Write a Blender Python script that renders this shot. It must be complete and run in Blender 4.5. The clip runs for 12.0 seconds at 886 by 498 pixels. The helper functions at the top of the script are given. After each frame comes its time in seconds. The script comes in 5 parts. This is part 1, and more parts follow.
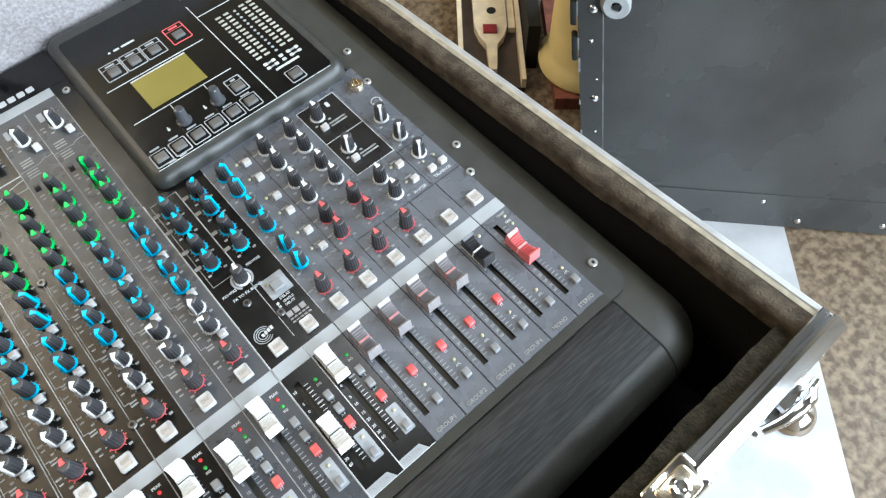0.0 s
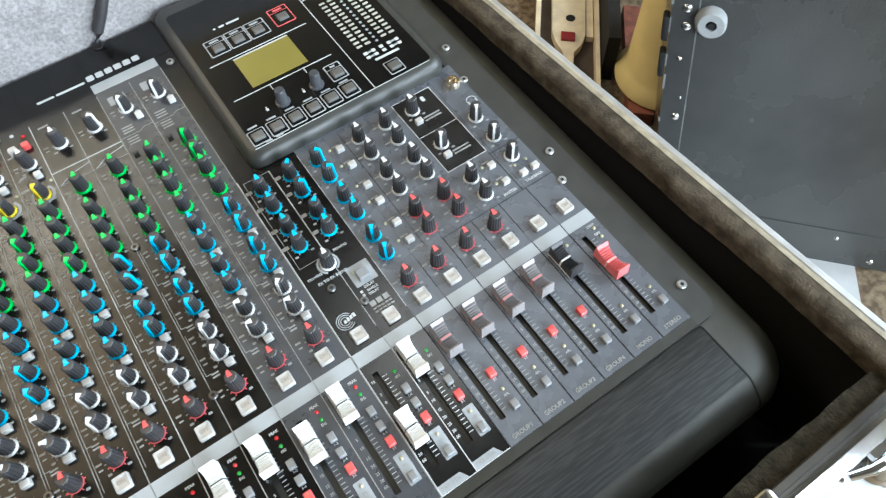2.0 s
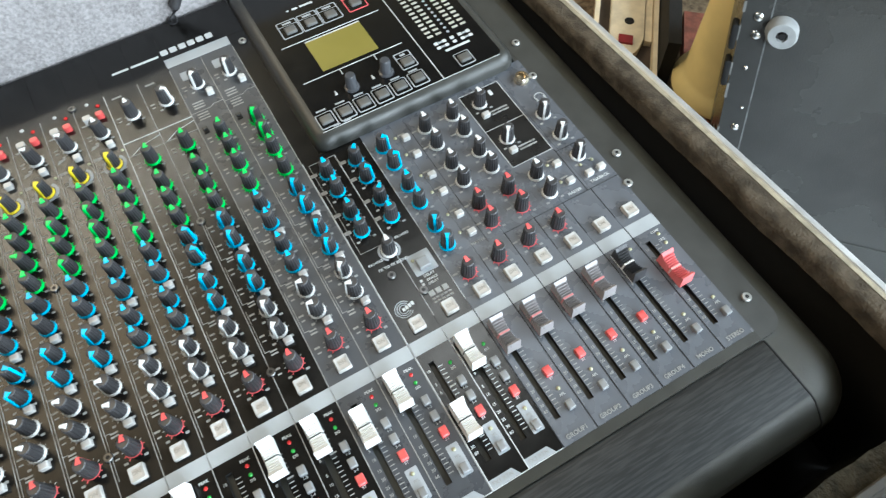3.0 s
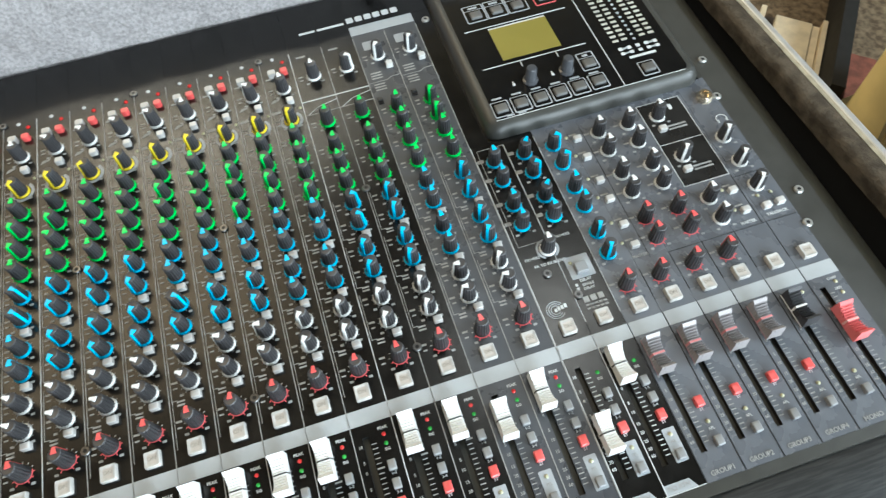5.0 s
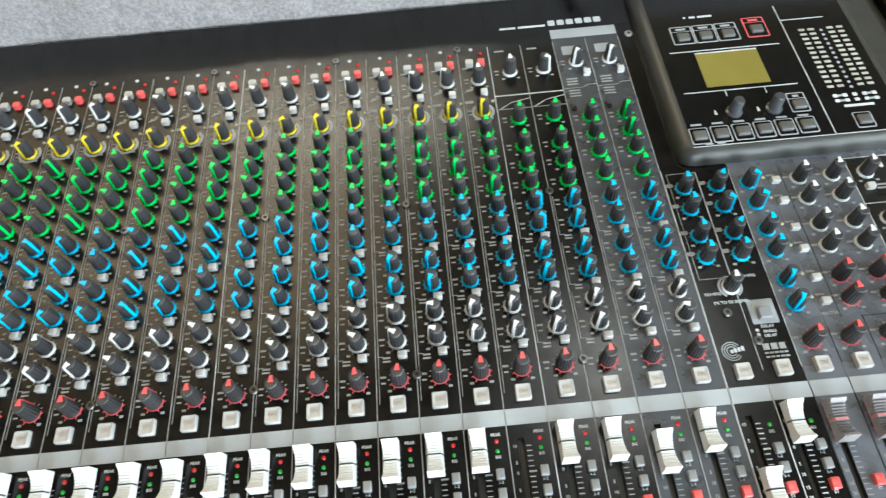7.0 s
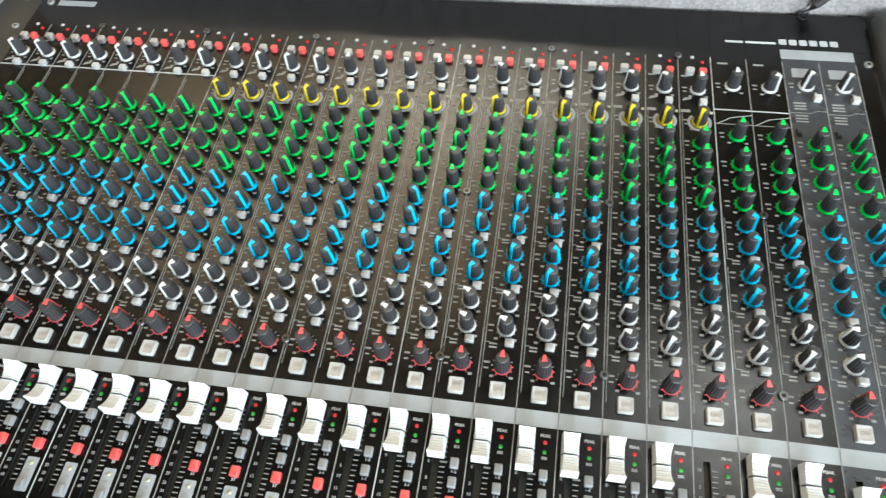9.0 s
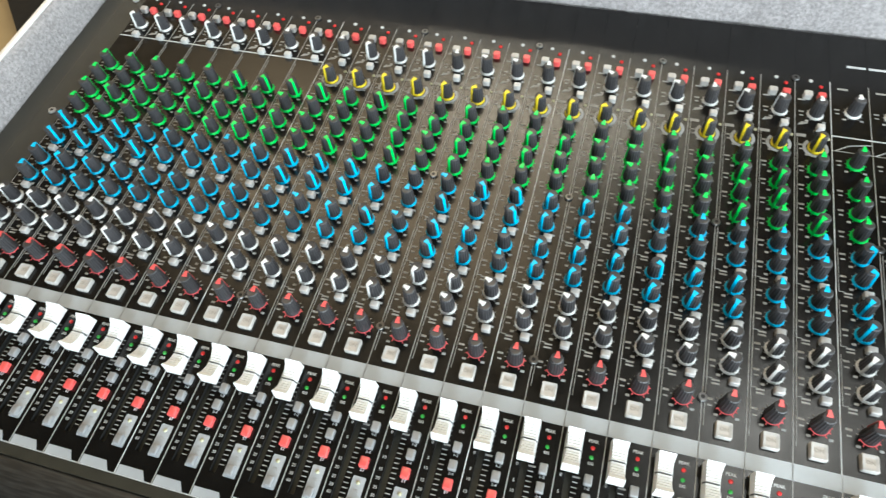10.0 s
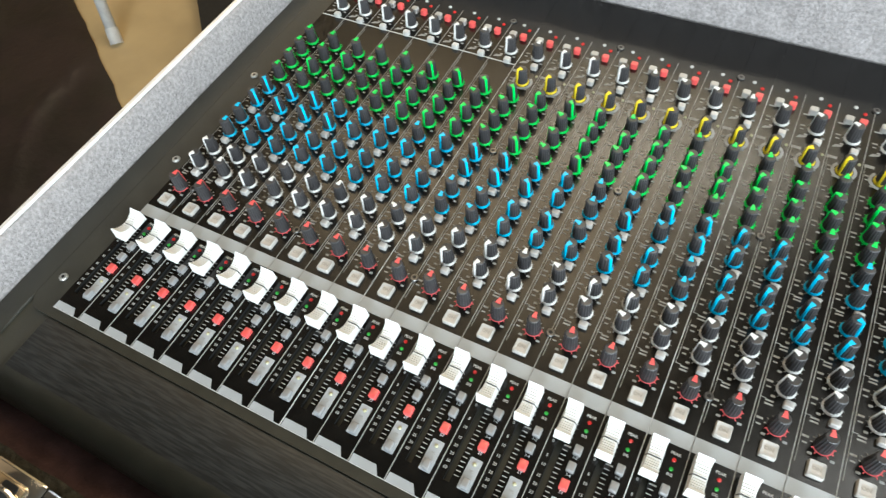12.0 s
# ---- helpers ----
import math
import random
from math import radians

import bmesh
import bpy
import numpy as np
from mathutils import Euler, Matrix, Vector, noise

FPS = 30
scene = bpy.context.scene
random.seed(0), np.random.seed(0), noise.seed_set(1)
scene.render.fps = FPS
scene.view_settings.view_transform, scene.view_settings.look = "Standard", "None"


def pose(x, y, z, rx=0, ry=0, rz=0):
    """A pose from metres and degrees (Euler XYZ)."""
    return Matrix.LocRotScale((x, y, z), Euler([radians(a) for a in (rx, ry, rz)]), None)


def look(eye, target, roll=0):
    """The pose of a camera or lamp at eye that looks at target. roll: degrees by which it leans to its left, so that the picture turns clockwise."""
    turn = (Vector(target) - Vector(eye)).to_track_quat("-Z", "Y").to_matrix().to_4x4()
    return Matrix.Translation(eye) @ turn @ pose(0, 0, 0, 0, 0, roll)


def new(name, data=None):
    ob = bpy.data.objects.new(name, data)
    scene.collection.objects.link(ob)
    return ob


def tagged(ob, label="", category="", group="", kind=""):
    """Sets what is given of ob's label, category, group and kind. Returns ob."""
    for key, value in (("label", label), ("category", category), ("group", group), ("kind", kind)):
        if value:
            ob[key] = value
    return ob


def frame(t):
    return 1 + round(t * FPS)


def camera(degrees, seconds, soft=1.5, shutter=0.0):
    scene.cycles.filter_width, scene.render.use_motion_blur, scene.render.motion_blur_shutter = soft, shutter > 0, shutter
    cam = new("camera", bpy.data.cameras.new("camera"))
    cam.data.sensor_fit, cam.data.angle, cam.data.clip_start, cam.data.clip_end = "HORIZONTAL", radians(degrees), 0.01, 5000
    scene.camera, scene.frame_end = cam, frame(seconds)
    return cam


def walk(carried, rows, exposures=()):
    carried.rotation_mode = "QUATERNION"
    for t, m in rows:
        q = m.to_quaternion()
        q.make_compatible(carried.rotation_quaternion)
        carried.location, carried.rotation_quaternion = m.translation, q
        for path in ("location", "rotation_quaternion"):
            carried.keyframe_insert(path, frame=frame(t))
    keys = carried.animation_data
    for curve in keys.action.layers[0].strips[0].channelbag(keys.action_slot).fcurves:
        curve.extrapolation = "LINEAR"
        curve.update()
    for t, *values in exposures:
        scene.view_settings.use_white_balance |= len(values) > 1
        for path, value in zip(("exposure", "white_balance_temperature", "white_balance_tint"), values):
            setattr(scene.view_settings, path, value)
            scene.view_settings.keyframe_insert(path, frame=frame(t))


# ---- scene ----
cam = camera(66.6, 12.0, soft=1.3, shutter=0.4)
PATH = [
    (0, (0.745, -0.2, 0.412), (1.358, 0.575, -1.327), -3.3),
    (0.5, (0.74, -0.195, 0.412), (1.339, 0.592, -1.326), -2.9),
    (1, (0.733, -0.19, 0.412), (1.313, 0.614, -1.325), -2.9),
    (1.5, (0.726, -0.184, 0.413), (1.282, 0.64, -1.323), -2.9),
    (2, (0.718, -0.177, 0.412), (1.247, 0.663, -1.324), -2.7),
    (2.5, (0.708, -0.171, 0.411), (1.206, 0.687, -1.325), -2.6),
    (3, (0.698, -0.166, 0.411), (1.149, 0.71, -1.329), -3.0),
    (5, (0.647, -0.146, 0.407), (0.885, 0.826, -1.324), -4.6),
    (5.5, (0.632, -0.143, 0.408), (0.814, 0.852, -1.318), -4.6),
    (6, (0.616, -0.139, 0.408), (0.743, 0.871, -1.313), -4.5),
    (6.5, (0.6, -0.137, 0.408), (0.668, 0.885, -1.31), -4.7),
    (7, (0.582, -0.136, 0.408), (0.586, 0.895, -1.306), -5.2),
    (9, (0.51, -0.143, 0.407), (0.237, 0.869, -1.296), -7.6),
    (9.5, (0.492, -0.147, 0.407), (0.153, 0.854, -1.291), -7.9),
    (10, (0.474, -0.153, 0.407), (0.067, 0.841, -1.28), -8.2),
    (10.5, (0.458, -0.161, 0.406), (-0.012, 0.829, -1.267), -8.1),
    (11, (0.443, -0.167, 0.406), (-0.092, 0.805, -1.258), -8.5),
    (11.5, (0.427, -0.175, 0.407), (-0.166, 0.777, -1.249), -8.5),
    (12, (0.416, -0.182, 0.407), (-0.239, 0.751, -1.236), -9.1),
]
walk(cam, [(t, look(eye, target, roll)) for t, eye, target, roll in PATH],
     [(0.0, 0.26, 5750, 7), (3.0, 0.17, 5800, 4), (6.0, 0.10, 5950, 3), (9.0, 0.24, 6050, 4), (12.0, 0.17, 6150, 5)])

# ---- world, sun, window light and added lamps ----
world = bpy.data.worlds.new("world")
scene.world = world
world.use_nodes = True
wn = world.node_tree
sky = wn.nodes.new("ShaderNodeTexSky")
sky.sky_type, sky.sun_disc = "NISHITA", False
sky.sun_elevation, sky.sun_rotation = radians(40), radians(110)
wn.links.new(sky.outputs[0], wn.nodes["Background"].inputs[0])
wn.nodes["Background"].inputs[1].default_value = 0.1
FLOOR = -0.52


def area_lamp(name, at, target, sx, sy, watts, colour):
    lamp = bpy.data.lights.new(name, "AREA")
    lamp.shape, lamp.size, lamp.size_y, lamp.energy, lamp.color = "RECTANGLE", sx, sy, watts, colour
    ob = new(name, lamp)
    ob.matrix_world = look(at, target)
    return ob


area_lamp("window_light", (2.62, -0.75, 0.95), (0.6, -0.1, 0.0), 1.5, 1.2, 80, (0.90, 0.97, 1.0))
# fill from the front to suit the fader-cap shadows; its source is unseen, added
area_lamp("added_front_light", (1.15, -2.36, 0.85), (0.4, 0.1, 0.1), 1.7, 1.2, 112, (0.92, 0.97, 1.0))
# three unseen overhead lamps, added to put sheen on the dark panels
area_lamp("added_sheen_light", (-0.60, 1.60, 2.06), (-0.60, 1.56, 0.0), 1.8, 1.1, 27, (1.0, 0.74, 0.46))
area_lamp("added_sheen_light", (1.24, 0.74, 2.06), (1.24, 0.72, 0.0), 0.50, 0.45, 7, (1.0, 0.94, 0.86))
area_lamp("added_sheen_light", (0.16, 2.14, 2.05), (0.16, 2.22, 0.0), 1.3, 0.20, 17, (1.0, 0.88, 0.70))


# ---- materials ----
def material(name, colour, rough=0.5, metal=0.0, vary=0.12, scale=60.0, bump=0.0, bump_scale=400.0, other=None, spec=0.5, coat=0.0, per_object=0.0):
    m = bpy.data.materials.new(name)
    m.use_nodes = True
    n, l = m.node_tree.nodes, m.node_tree.links
    b = n["Principled BSDF"]
    b.inputs["Roughness"].default_value, b.inputs["Metallic"].default_value = rough, metal
    b.inputs["Specular IOR Level"].default_value = spec
    b.inputs["Coat Weight"].default_value = coat
    co = n.new("ShaderNodeTexCoord")
    no = n.new("ShaderNodeTexNoise")
    no.inputs["Scale"].default_value, no.inputs["Detail"].default_value = scale, 5
    l.new(co.outputs["Object"], no.inputs["Vector"])
    mix = n.new("ShaderNodeMix")
    mix.data_type = "RGBA"
    low = tuple(c * (1 - vary) for c in colour)
    high = tuple(min(1, c * (1 + vary)) for c in (other or colour))
    mix.inputs[6].default_value, mix.inputs[7].default_value = (*low, 1), (*high, 1)
    ramp = n.new("ShaderNodeMapRange")
    ramp.inputs[1].default_value, ramp.inputs[2].default_value = 0.3, 0.7
    ramp.interpolation_type = "SMOOTHSTEP"
    l.new(no.outputs["Fac"], ramp.inputs[0])
    l.new(ramp.outputs[0], mix.inputs[0])
    l.new(mix.outputs[2], b.inputs["Base Color"])
    if per_object:
        info = n.new("ShaderNodeObjectInfo")
        hsv = n.new("ShaderNodeHueSaturation")
        mr = n.new("ShaderNodeMapRange")
        mr.inputs[3].default_value, mr.inputs[4].default_value = 1 - per_object, 1 + per_object
        l.new(info.outputs["Random"], mr.inputs[0])
        l.new(mr.outputs[0], hsv.inputs["Value"])
        l.new(mix.outputs[2], hsv.inputs["Color"])
        l.new(hsv.outputs[0], b.inputs["Base Color"])
    rr = n.new("ShaderNodeMapRange")
    rr.inputs[3].default_value, rr.inputs[4].default_value = max(0.02, rough - 0.08), min(1, rough + 0.1)
    l.new(no.outputs["Fac"], rr.inputs[0])
    l.new(rr.outputs[0], b.inputs["Roughness"])
    if bump:
        nb = n.new("ShaderNodeTexNoise")
        nb.inputs["Scale"].default_value, nb.inputs["Detail"].default_value = bump_scale, 4
        l.new(co.outputs["Object"], nb.inputs["Vector"])
        bp = n.new("ShaderNodeBump")
        bp.inputs["Strength"].default_value, bp.inputs["Distance"].default_value = bump, 0.002
        l.new(nb.outputs["Fac"], bp.inputs["Height"])
        l.new(bp.outputs[0], b.inputs["Normal"])
    return m


def inputs_of(m):
    return m.node_tree.nodes["Principled BSDF"].inputs


black_paint = material("black_panel_paint", (0.0045, 0.0043, 0.0039), 0.20, bump=0.04, bump_scale=1800, vary=0.2, spec=0.4)
grey_dark = material("dark_grey_panel_paint", (0.046, 0.050, 0.058), 0.28, bump=0.12, bump_scale=1800, vary=0.1, spec=0.6)
grey_paint = material("grey_panel_paint", (0.100, 0.107, 0.122), 0.27, bump=0.12, bump_scale=1800, vary=0.08, spec=0.7)
# olive cast here is warm reflected light mixed into the black
trim_black = material("black_moulded_plastic", (0.025, 0.024, 0.018), 0.40, bump=0.18, bump_scale=1600, vary=0.15, spec=0.5)
# lighter copy of the black trim: brighter right side and display rim, in colour
trim_lit = material("lit_black_moulded_plastic", (0.040, 0.040, 0.036), 0.36, bump=0.15, bump_scale=1600, vary=0.12, spec=0.5)
# the right cheek's warm sheen, put into a lighter olive base colour
body_plastic = material("black_plastic_olive_sheen", (0.038, 0.036, 0.026), 0.45, bump=0.15, bump_scale=1600, vary=0.15)
charcoal = material("charcoal_panel_paint", (0.013, 0.0125, 0.012), 0.28, bump=0.05, bump_scale=1800, vary=0.2)
display_black = material("gloss_black_acrylic", (0.006, 0.006, 0.006), 0.17, vary=0.1, spec=0.4)
ink = material("pale_grey_print", (0.54, 0.555, 0.56), 0.6, vary=0.1)
ink_dim = material("dim_grey_print", (0.30, 0.30, 0.29), 0.6, vary=0.15, scale=300)
strip_grey = material("pale_grey_write_strip", (0.37, 0.39, 0.405), 0.35, vary=0.05)
plate_grey = material("pale_grey_plate_print", (0.34, 0.36, 0.38), 0.5, vary=0.06)
knob_black = material("black_knob_plastic", (0.038, 0.037, 0.039), 0.38, vary=0.2, per_object=0.15)
white_plastic = material("white_plastic", (0.73, 0.73, 0.715), 0.35, vary=0.03, per_object=0.03)
on_white = material("clear_white_button", (0.47, 0.455, 0.432), 0.24, vary=0.08, scale=140, per_object=0.05)
on_warm = material("warm_lamp_lens", (0.47, 0.43, 0.385), 0.3)
on_ink = material("faded_button_lettering", (0.35, 0.32, 0.28), 0.5)
grey_button = material("grey_button_plastic", (0.25, 0.255, 0.26), 0.4, vary=0.06, per_object=0.06)
clear_grey = material("milky_grey_plastic", (0.52, 0.515, 0.50), 0.22, vary=0.1, scale=200, per_object=0.08)
dark_button = material("dark_grey_rubber_button", (0.048, 0.048, 0.048), 0.4)
red_plastic = material("red_plastic", (0.74, 0.105, 0.10), 0.28, vary=0.06, per_object=0.06)
soft_grey = material("grey_rubber_button", (0.115, 0.115, 0.112), 0.4, vary=0.1, per_object=0.1)
dark_red = material("dark_red_plastic", (0.22, 0.01, 0.015), 0.35)
red_ink = material("red_print", (0.70, 0.11, 0.12), 0.5, vary=0.08)
green_plastic = material("green_plastic", (0.018, 0.66, 0.095), 0.35, vary=0.08, per_object=0.08)
blue_plastic = material("cyan_blue_plastic", (0.012, 0.49, 0.80), 0.35, vary=0.06, per_object=0.06)
yellow_plastic = material("yellow_plastic", (0.80, 0.62, 0.02), 0.4, vary=0.06)
cap_grey = material("grey_fader_plastic", (0.27, 0.25, 0.25), 0.28, vary=0.1)
cap_rose = material("rose_fader_line", (0.60, 0.20, 0.21), 0.35)
cap_red = material("glossy_red_plastic", (0.72, 0.17, 0.17), 0.18, vary=0.06)
cap_pink = material("pinkish_fader_edge", (0.42, 0.25, 0.27), 0.35)
cap_pale = material("pale_fader_line", (0.75, 0.42, 0.40), 0.4)
# also colours the case gap, where it stands in for deep shade
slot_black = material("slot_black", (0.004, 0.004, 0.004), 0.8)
led_red = material("red_led", (0.55, 0.02, 0.02), 0.25)
led_green = material("green_led", (0.03, 0.32, 0.04), 0.25)
led_amber = material("unlit_amber_led", (0.42, 0.41, 0.27), 0.25)
lcd = material("olive_lcd", (0.22, 0.185, 0.036), 0.35, vary=0.05, scale=25)
meter_white = material("unlit_meter_white", (0.42, 0.41, 0.36), 0.4)
smoke = material("smoked_encoder_plastic", (0.060, 0.062, 0.068), 0.18, vary=0.1)
screw_steel = material("black_steel_screw", (0.13, 0.13, 0.13), 0.3, metal=0.9)
screw_bright = material("zinc_steel_screw", (0.50, 0.50, 0.48), 0.32, metal=0.7)
brass = material("brass_jack", (0.80, 0.70, 0.54), 0.25, metal=1.0)
chrome = material("zinc_plated_steel", (0.85, 0.85, 0.85), 0.10, metal=1.0, vary=0.08, scale=90)
aluminium = material("worn_aluminium", (0.86, 0.89, 0.92), 0.13, metal=1.0, vary=0.06, scale=30)
ply = material("plywood_edge", (0.27, 0.235, 0.165), 0.7, vary=0.25, scale=90, bump=0.3, bump_scale=200)
foam = material("grey_foam", (0.285, 0.268, 0.266), 0.9, vary=0.2, scale=330, bump=0.6, bump_scale=420, spec=0.1)
# one edging metal in two tones; each side's light is worked into the colour
rail_bright = material("aluminium_lit_copy", (0.80, 0.79, 0.78), 0.45, metal=0.35, vary=0.06, scale=50)
rail_toned_down = material("aluminium_toned_down_copy", (0.50, 0.50, 0.49), 0.42, metal=0.6, vary=0.1, scale=50)
foam_brown = material("dusty_foam", (0.078, 0.064, 0.047), 0.95, vary=0.38, scale=75, bump=0.6, bump_scale=520, spec=0.1)
board_black = material("black_laminate", (0.046, 0.047, 0.045), 0.26, vary=0.28, scale=7, bump=0.15, bump_scale=500)
foot_grey = material("pale_grey_plastic", (0.42, 0.42, 0.41), 0.5, vary=0.1)
rubber = material("grey_rubber", (0.32, 0.33, 0.33), 0.6)
# darker copy of the lining foam, with the front gap's shade in its colour
foam_shaded = material("shaded_foam", (0.036, 0.031, 0.021), 0.95, vary=0.4, scale=150, bump=1.0, bump_scale=420, spec=0.1)
cloth_dark = material("dark_maroon_cloth", (0.0055, 0.0020, 0.0029), 0.5, vary=0.7, scale=9, bump=0.7, bump_scale=45)
white_stone = material("white_tile", (0.45, 0.45, 0.45), 0.45, vary=0.14, scale=14)
tan_stone = material("tan_floor", (0.40, 0.305, 0.165), 0.4, vary=0.12, scale=6)
yellow_can = material("yellow_plastic_can", (0.78, 0.63, 0.28), 0.55, vary=0.08, scale=14)
cream = material("cream_plastic", (0.74, 0.64, 0.46), 0.5, vary=0.12, scale=40)
# wall and ceiling colours are chosen for their bounce and reflections
wall_paint = material("cream_wall_paint", (0.60, 0.57, 0.5), 0.8, vary=0.06, scale=3)
tan_paint = material("tan_wall_paint", (0.27, 0.19, 0.11), 0.8, vary=0.06, scale=3)
ochre_paint = material("ochre_wall_paint", (0.42, 0.33, 0.18), 0.8, vary=0.06, scale=3)
ceiling_paint = material("brown_ceiling_paint", (0.10, 0.088, 0.072), 0.9, vary=0.03, scale=3)
brown_wood = material("dark_brown_board", (0.05, 0.034, 0.024), 0.5, vary=0.3, scale=30)


def wood_grain():
    m = material("charcoal_wood_grain", (0.020, 0.021, 0.021), 0.45, vary=0.1, spec=0.4)
    n, l = m.node_tree.nodes, m.node_tree.links
    co, mp, no = n.new("ShaderNodeTexCoord"), n.new("ShaderNodeMapping"), n.new("ShaderNodeTexNoise")
    mp.inputs["Scale"].default_value = (16, 220, 40)
    no.inputs["Scale"].default_value, no.inputs["Detail"].default_value = 3.0, 6
    ramp = n.new("ShaderNodeValToRGB")
    ramp.color_ramp.elements[0].position, ramp.color_ramp.elements[0].color = 0.42, (0.0115, 0.0120, 0.0118, 1)
    ramp.color_ramp.elements[1].position, ramp.color_ramp.elements[1].color = 0.62, (0.030, 0.031, 0.0305, 1)
    l.new(co.outputs["Object"], mp.inputs["Vector"])
    l.new(mp.outputs[0], no.inputs["Vector"])
    l.new(no.outputs["Fac"], ramp.inputs[0])
    l.new(ramp.outputs[0], n["Principled BSDF"].inputs["Base Color"])
    bp = n.new("ShaderNodeBump")
    bp.inputs["Strength"].default_value, bp.inputs["Distance"].default_value = 0.15, 0.001
    l.new(no.outputs["Fac"], bp.inputs["Height"])
    l.new(bp.outputs[0], n["Principled BSDF"].inputs["Normal"])
    return m


def marble():
    m = material("brown_marble", (0.2, 0.15, 0.1), 0.5, vary=0.1, spec=0.3)
    n, l = m.node_tree.nodes, m.node_tree.links
    co, no, vo = n.new("ShaderNodeTexCoord"), n.new("ShaderNodeTexNoise"), n.new("ShaderNodeTexVoronoi")
    no.inputs["Scale"].default_value, no.inputs["Detail"].default_value, no.inputs["Distortion"].default_value = 75, 9, 0.2
    vo.inputs["Scale"].default_value = 90
    warp = n.new("ShaderNodeMixRGB")
    warp.inputs[0].default_value = 0.3
    l.new(co.outputs["Object"], no.inputs["Vector"])
    l.new(co.outputs["Object"], warp.inputs[1])
    l.new(no.outputs["Color"], warp.inputs[2])
    l.new(warp.outputs[0], vo.inputs["Vector"])
    ramp = n.new("ShaderNodeValToRGB")
    ramp.color_ramp.elements[0].position, ramp.color_ramp.elements[0].color = 0.38, (0.085, 0.058, 0.034, 1)
    ramp.color_ramp.elements[1].position, ramp.color_ramp.elements[1].color = 0.64, (0.235, 0.175, 0.110, 1)
    l.new(no.outputs["Fac"], ramp.inputs[0])
    vein = n.new("ShaderNodeValToRGB")
    vein.color_ramp.elements[0].position, vein.color_ramp.elements[0].color = 0.0, (1, 1, 1, 1)
    vein.color_ramp.elements[1].position, vein.color_ramp.elements[1].color = 0.30, (0, 0, 0, 1)
    l.new(vo.outputs["Distance"], vein.inputs[0])
    mul = n.new("ShaderNodeMath")
    mul.operation = "MULTIPLY"
    l.new(vein.outputs[0], mul.inputs[0])
    l.new(no.outputs["Fac"], mul.inputs[1])
    mix = n.new("ShaderNodeMixRGB")
    mix.inputs[2].default_value = (0.30, 0.255, 0.19, 1)
    l.new(mul.outputs[0], mix.inputs[0])
    l.new(ramp.outputs[0], mix.inputs[1])
    l.new(mix.outputs[0], n["Principled BSDF"].inputs["Base Color"])
    return m


wood_dark, marble_brown = wood_grain(), marble()


# ---- mesh helpers ----
WORLD_AT = {}


